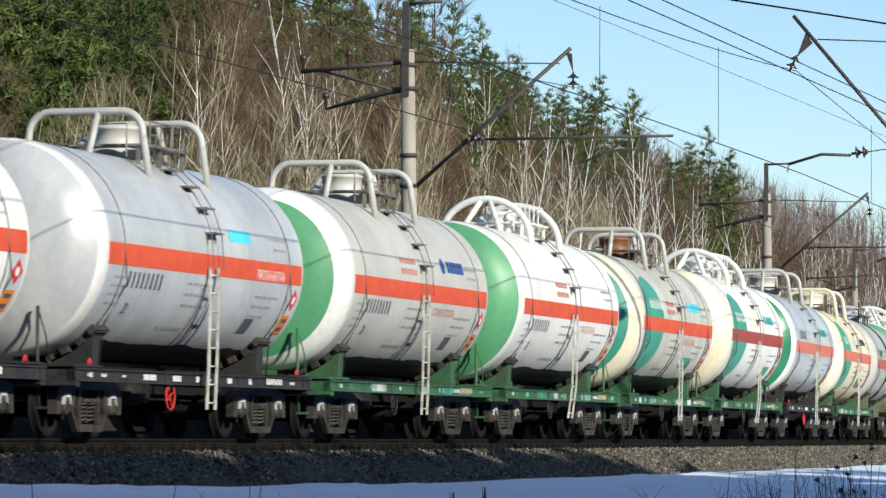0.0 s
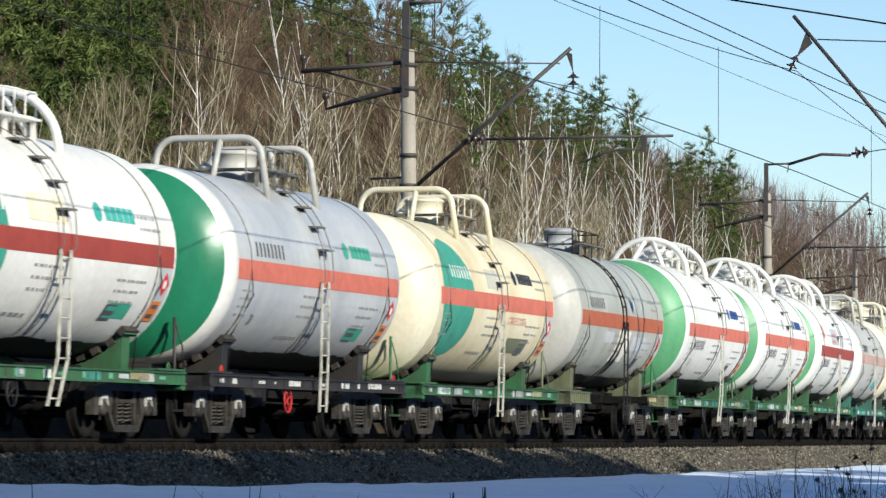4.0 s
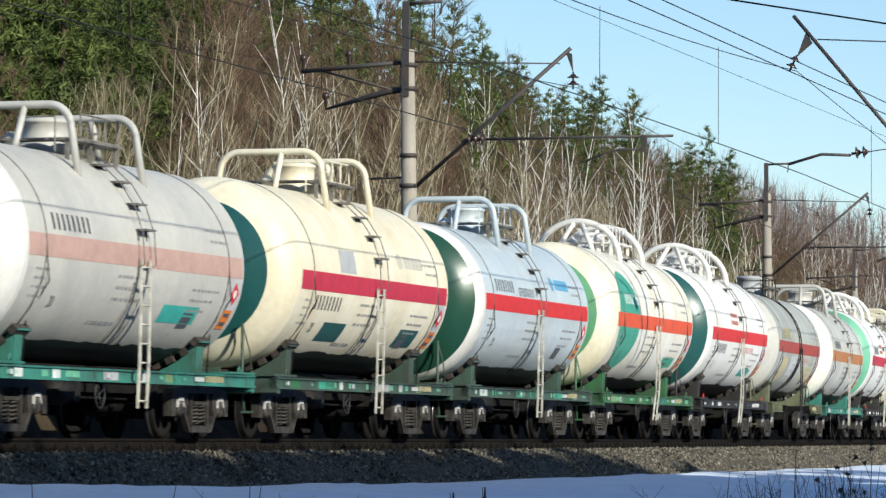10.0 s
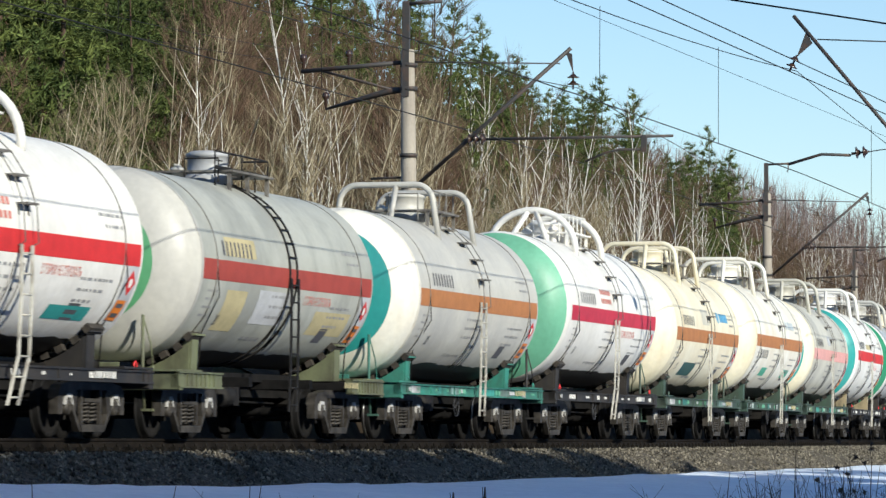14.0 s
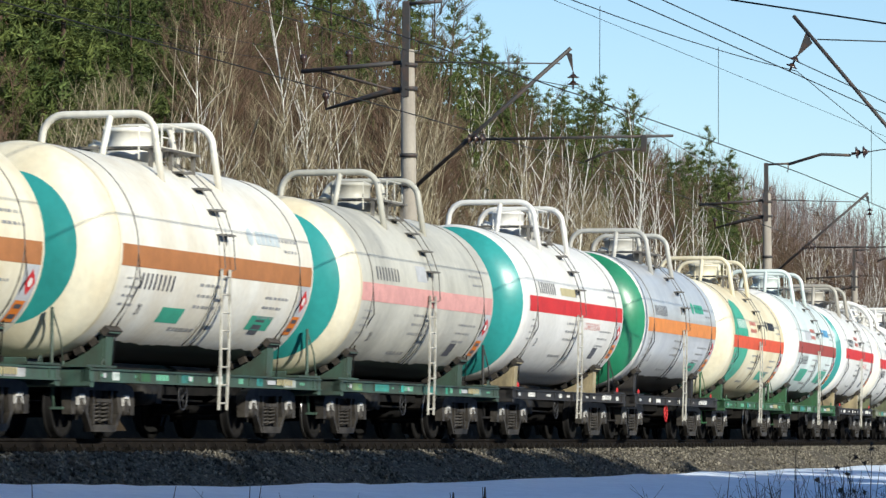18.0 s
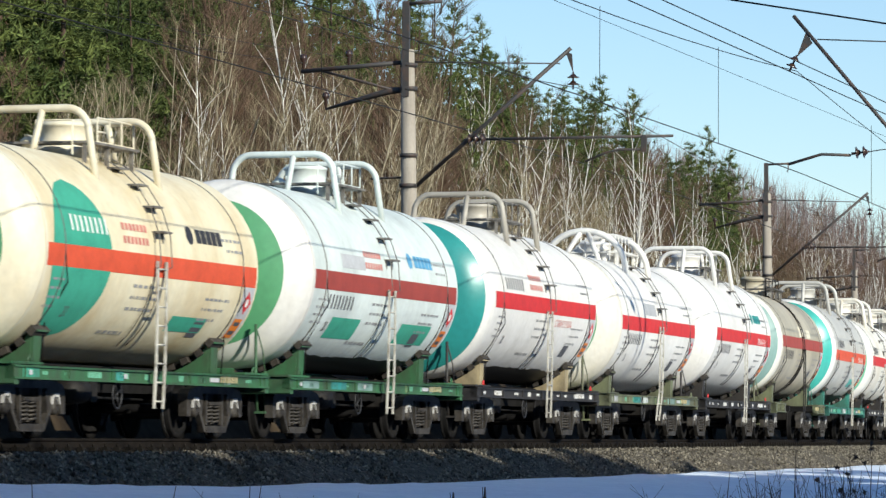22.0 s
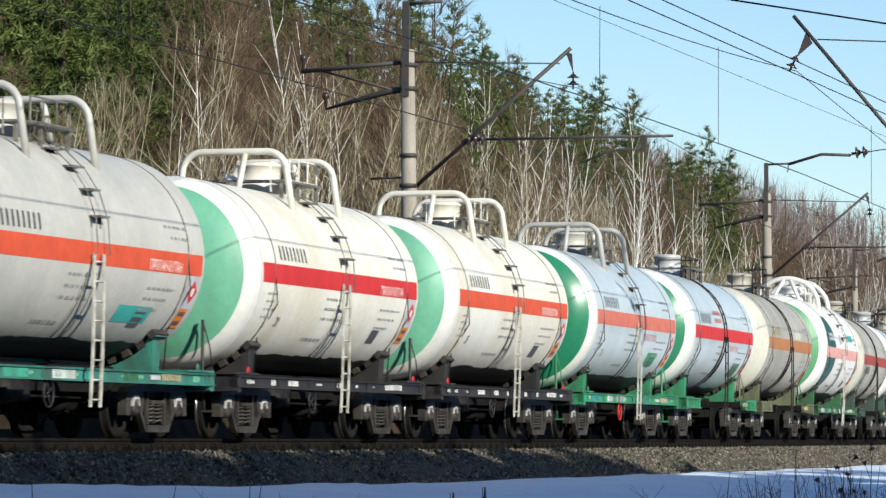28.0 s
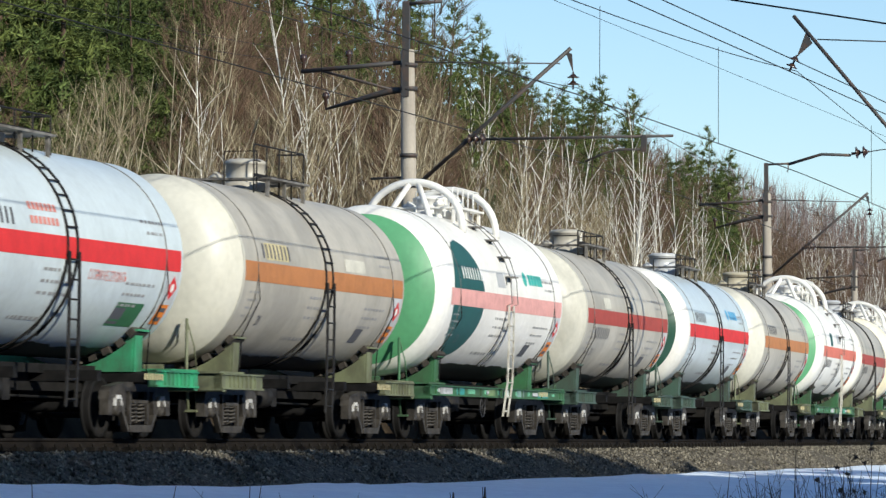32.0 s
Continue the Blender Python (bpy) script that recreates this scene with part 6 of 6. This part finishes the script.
# unseen woods added on the slope behind the camera, to shade the bed's near side
nw = Shape()
for i in range(420):
    s = -110 + 196 * (i + rg.random()) / 420
    lat = -36 - 7 * rg.random()
    x, y = on_line(s, lat)
    z = ground_z(x, y)
    top = 0.50 - 0.511 * (lat + 1.5) + rg.uniform(-0.7, 0.35) - (0.07 * max(0, s - 62)) ** 2
    hh = max(top - z, 5.0)
    if rg.random() < 0.9 * smooth((s - 50) / 16):
        continue
    nw.tube([(x, y, z - 0.3), (x, y, z + hh)], [0.2, 0.03], n=5, cap=False)
    for k in range(96 if s < 56 else 60):
        u = 0.06 + 0.94 * rg.random()
        r = (0.7 + 2.2 * (1 - u) ** 0.6) * rg.uniform(0.3, 1.0)
        a = k * 2.4
        p = Vector((x + r * math.cos(a), y + r * math.sin(a), z + hh * u - 0.9))
        d1 = Vector((math.cos(a) * 0.7, math.sin(a) * 0.7, 0.6)) * rg.uniform(0.8, 1.4)
        d2 = Vector((-math.sin(a), math.cos(a), rg.uniform(-0.3, 0.3))) * rg.uniform(0.6, 1.0)
        nw.add([tuple(p - d2), tuple(p + d2), tuple(p + d1)], [(0, 1, 2)])
tagged(part("pine_woods", nw, M_NEEDLE, None), "unseen dense pine woods added behind to shade the bed", "woods", kind="stuff")

# brush between the trees
br = Shape()
for i in range(2600):
    s = 60 + 150 * rg.random()
    lat = 7.0 + 11 * rg.random() ** 1.3
    x, y = on_line(s, lat)
    z = ground_z(x, y)
    hh = rg.uniform(1.2, 4.2)
    dx, dy = rg.uniform(-0.35, 0.35), rg.uniform(-0.35, 0.35)
    br.tube([(x, y, z - 0.1), (x + dx * 0.5, y + dy * 0.5, z + hh * 0.6), (x + dx * 1.6, y + dy * 1.6, z + hh)], [0.016, 0.011, 0.004], n=3, cap=False, smooth=False)
    for e in range(6):
        v = rg.uniform(0.35, 0.9)
        p = Vector((x + dx * v, y + dy * v, z + hh * v))
        sliver(br, p, p + Vector((rg.uniform(-0.6, 0.6), rg.uniform(-0.6, 0.6), rg.uniform(0.4, 1.0))), 0.007, rg)
tagged(part("brush", br, M_PALETWIG, None), "bare brown brush along the edge of the wood", "brush", kind="stuff")

# the far wooded hill
fw = Shape()
for i in range(2400):
    x = 300 + 700 * rg.random()
    y = x * rg.uniform(0.20, 0.36)
    if y < line_y(x) + 34 or y < ridge_y(x) - 6:
        continue
    z = ground_z(x, y)
    hh = rg.uniform(10, 15)
    fw.tube([(x, y, z), (x, y, z + hh * 0.8)], [0.13, 0.03], n=3, cap=False, smooth=False)
    for e in range(24):
        a = rg.random() * 6.28
        r = rg.uniform(0.5, 2.4)
        u = rg.uniform(0.25, 0.75)
        q = Vector((x + r * math.cos(a), y + r * math.sin(a), z + hh * min(1.05, u + rg.uniform(0.12, 0.4))))
        sliver(fw, Vector((x, y, z + hh * u)), q, 0.04, rg)
tagged(part("far_woods", fw, M_FARWOOD, None), "purple-brown bare woods on the far hill", "far woods", kind="stuff")

# dead weeds in the foreground
def shrub(x, y, h, stems, seed):
    rgw = random.Random(seed)
    w = thing("dry_shrub", "thin leafless shrub standing in the snow", "shrub", "dry shrubs in the snow", at=pose(x, y, ground_z(x, y)))
    sh = Shape()
    for i in range(stems):
        b = Vector((rgw.uniform(-0.5, 0.5), rgw.uniform(-0.5, 0.5), -0.1))
        hh = h * rgw.uniform(0.35, 1.0)
        t = b + Vector((rgw.uniform(-0.3, 0.3) * hh, rgw.uniform(-0.3, 0.3) * hh, hh))
        sh.tube([b, b.lerp(t, 0.5) + Vector((rgw.uniform(-0.05, 0.05), 0, 0)), t], [0.006, 0.0045, 0.002], n=4, cap=False)
        for e in range(4):
            p = b.lerp(t, rgw.uniform(0.3, 0.95))
            sh.tube([p, p + Vector((rgw.uniform(-0.16, 0.16), rgw.uniform(-0.16, 0.16), rgw.uniform(0.05, 0.22)))], [0.003, 0.0015], n=3, cap=False)
    part("stems", sh, M_WEED, w)


def weed(x, y, h, burs, seed):
    rgw = random.Random(seed)
    z = ground_z(x, y)
    w = thing("dead_weed", "dry dark weed stalk with burs in the snow", "weed", "dry weeds in the snow", at=pose(x, y, z))
    sh = Shape()
    sh.tube([(0, 0, -0.1), (rgw.uniform(-0.04, 0.04), 0, h * 0.5), (rgw.uniform(-0.12, 0.12), 0, h)], [0.008, 0.006, 0.003], n=5)
    heads = Shape()
    for k in range(burs):
        v = rgw.uniform(0.45, 1.0)
        b = Vector((0, 0, h * v))
        t = b + Vector((rgw.uniform(-0.25, 0.25), rgw.uniform(-0.1, 0.1), rgw.uniform(0.03, 0.2)))
        sh.tube([b, t], [0.004, 0.003], n=4)
        for e in range(16):
            d = Vector((rgw.uniform(-1, 1), rgw.uniform(-1, 1), rgw.uniform(-1, 1))).normalized()
            heads.tube([t, t + d * 0.034], [0.012, 0.001], n=4, cap=False)
    if seed in (900, 901):
        sh.tube([(0.0, 0, h * 0.6), (0.01, 0, h * 0.75), (0.02, 0, h * 1.0)], [0.010, 0.019, 0.006], n=6)
    part("stalk", sh, M_WEED, w)
    if burs:
        tagged(part("burs", heads, M_WEED, w), kind="stuff")


# places of the taller stalks, metres ahead of the camera and across
for i, (d, a, h, n) in enumerate(((34, 0.349, 0.62, 0), (35, 0.341, 0.66, 0), (30, 0.325, 0.50, 3), (31, 0.316, 0.55, 4), (33, 0.309, 0.48, 3), (29, 0.302, 0.42, 2),
                                  (38, 0.28, 0.9, 0), (36, 0.272, 1.0, 0), (40, 0.263, 1.25, 0), (38, 0.255, 0.95, 2), (41, 0.249, 1.3, 5), (42, 0.244, 1.2, 4), (39, 0.251, 1.1, 3),
                                  (36, 0.40, 0.5, 0), (35, 0.398, 0.55, 0), (33, 0.392, 0.5, 0), (36, 0.42, 0.45, 0), (37, 0.455, 0.5, 0), (35, 0.385, 0.45, 0), (34, 0.37, 0.4, 0))):
    weed(d * math.cos(a), d * math.sin(a), h, n, 900 + i)


for i, (d, a, h, n) in enumerate(((43, 0.2445, 1.15, 60), (41, 0.2505, 1.0, 34), (45, 0.258, 0.95, 26), (46, 0.266, 0.85, 20), (44, 0.275, 0.8, 14), (42, 0.29, 0.7, 10), (38, 0.383, 0.42, 12), (37, 0.372, 0.4, 10), (38, 0.40, 0.42, 8))):
    shrub(d * math.cos(a), d * math.sin(a), h, n, 950 + i)


def motions():
    for k, w in TRAIN:
        s0 = FIRST + PITCH * k
        walk(w, [(t, line_pose(s0 - run(t))) for t in range(33)])
    first = WHEELS[0]
    roll = []
    for i in range(961):
        t = i / 30
        roll.append((t, Matrix.Rotation(-run(t) / 0.475, 4, "Y")))
    walk(first, roll)
    act, slot = first.animation_data.action, first.animation_data.action_slot
    for w in WHEELS[1:]:
        w.rotation_mode = "QUATERNION"
        w.animation_data_create()
        w.animation_data.action = act
        w.animation_data.action_slot = slot


def run(t):
    """Metres that the train has gone at t seconds."""
    u = t / 32
    sway = ((((-26.4339 * u + 81.4341) * u - 90.59) * u + 44.1382) * u - 8.2599) * u + 0.427
    return 13.8249 * t - 0.02697 * t * t - 0.0000205 * t ** 3 + sway


motions()
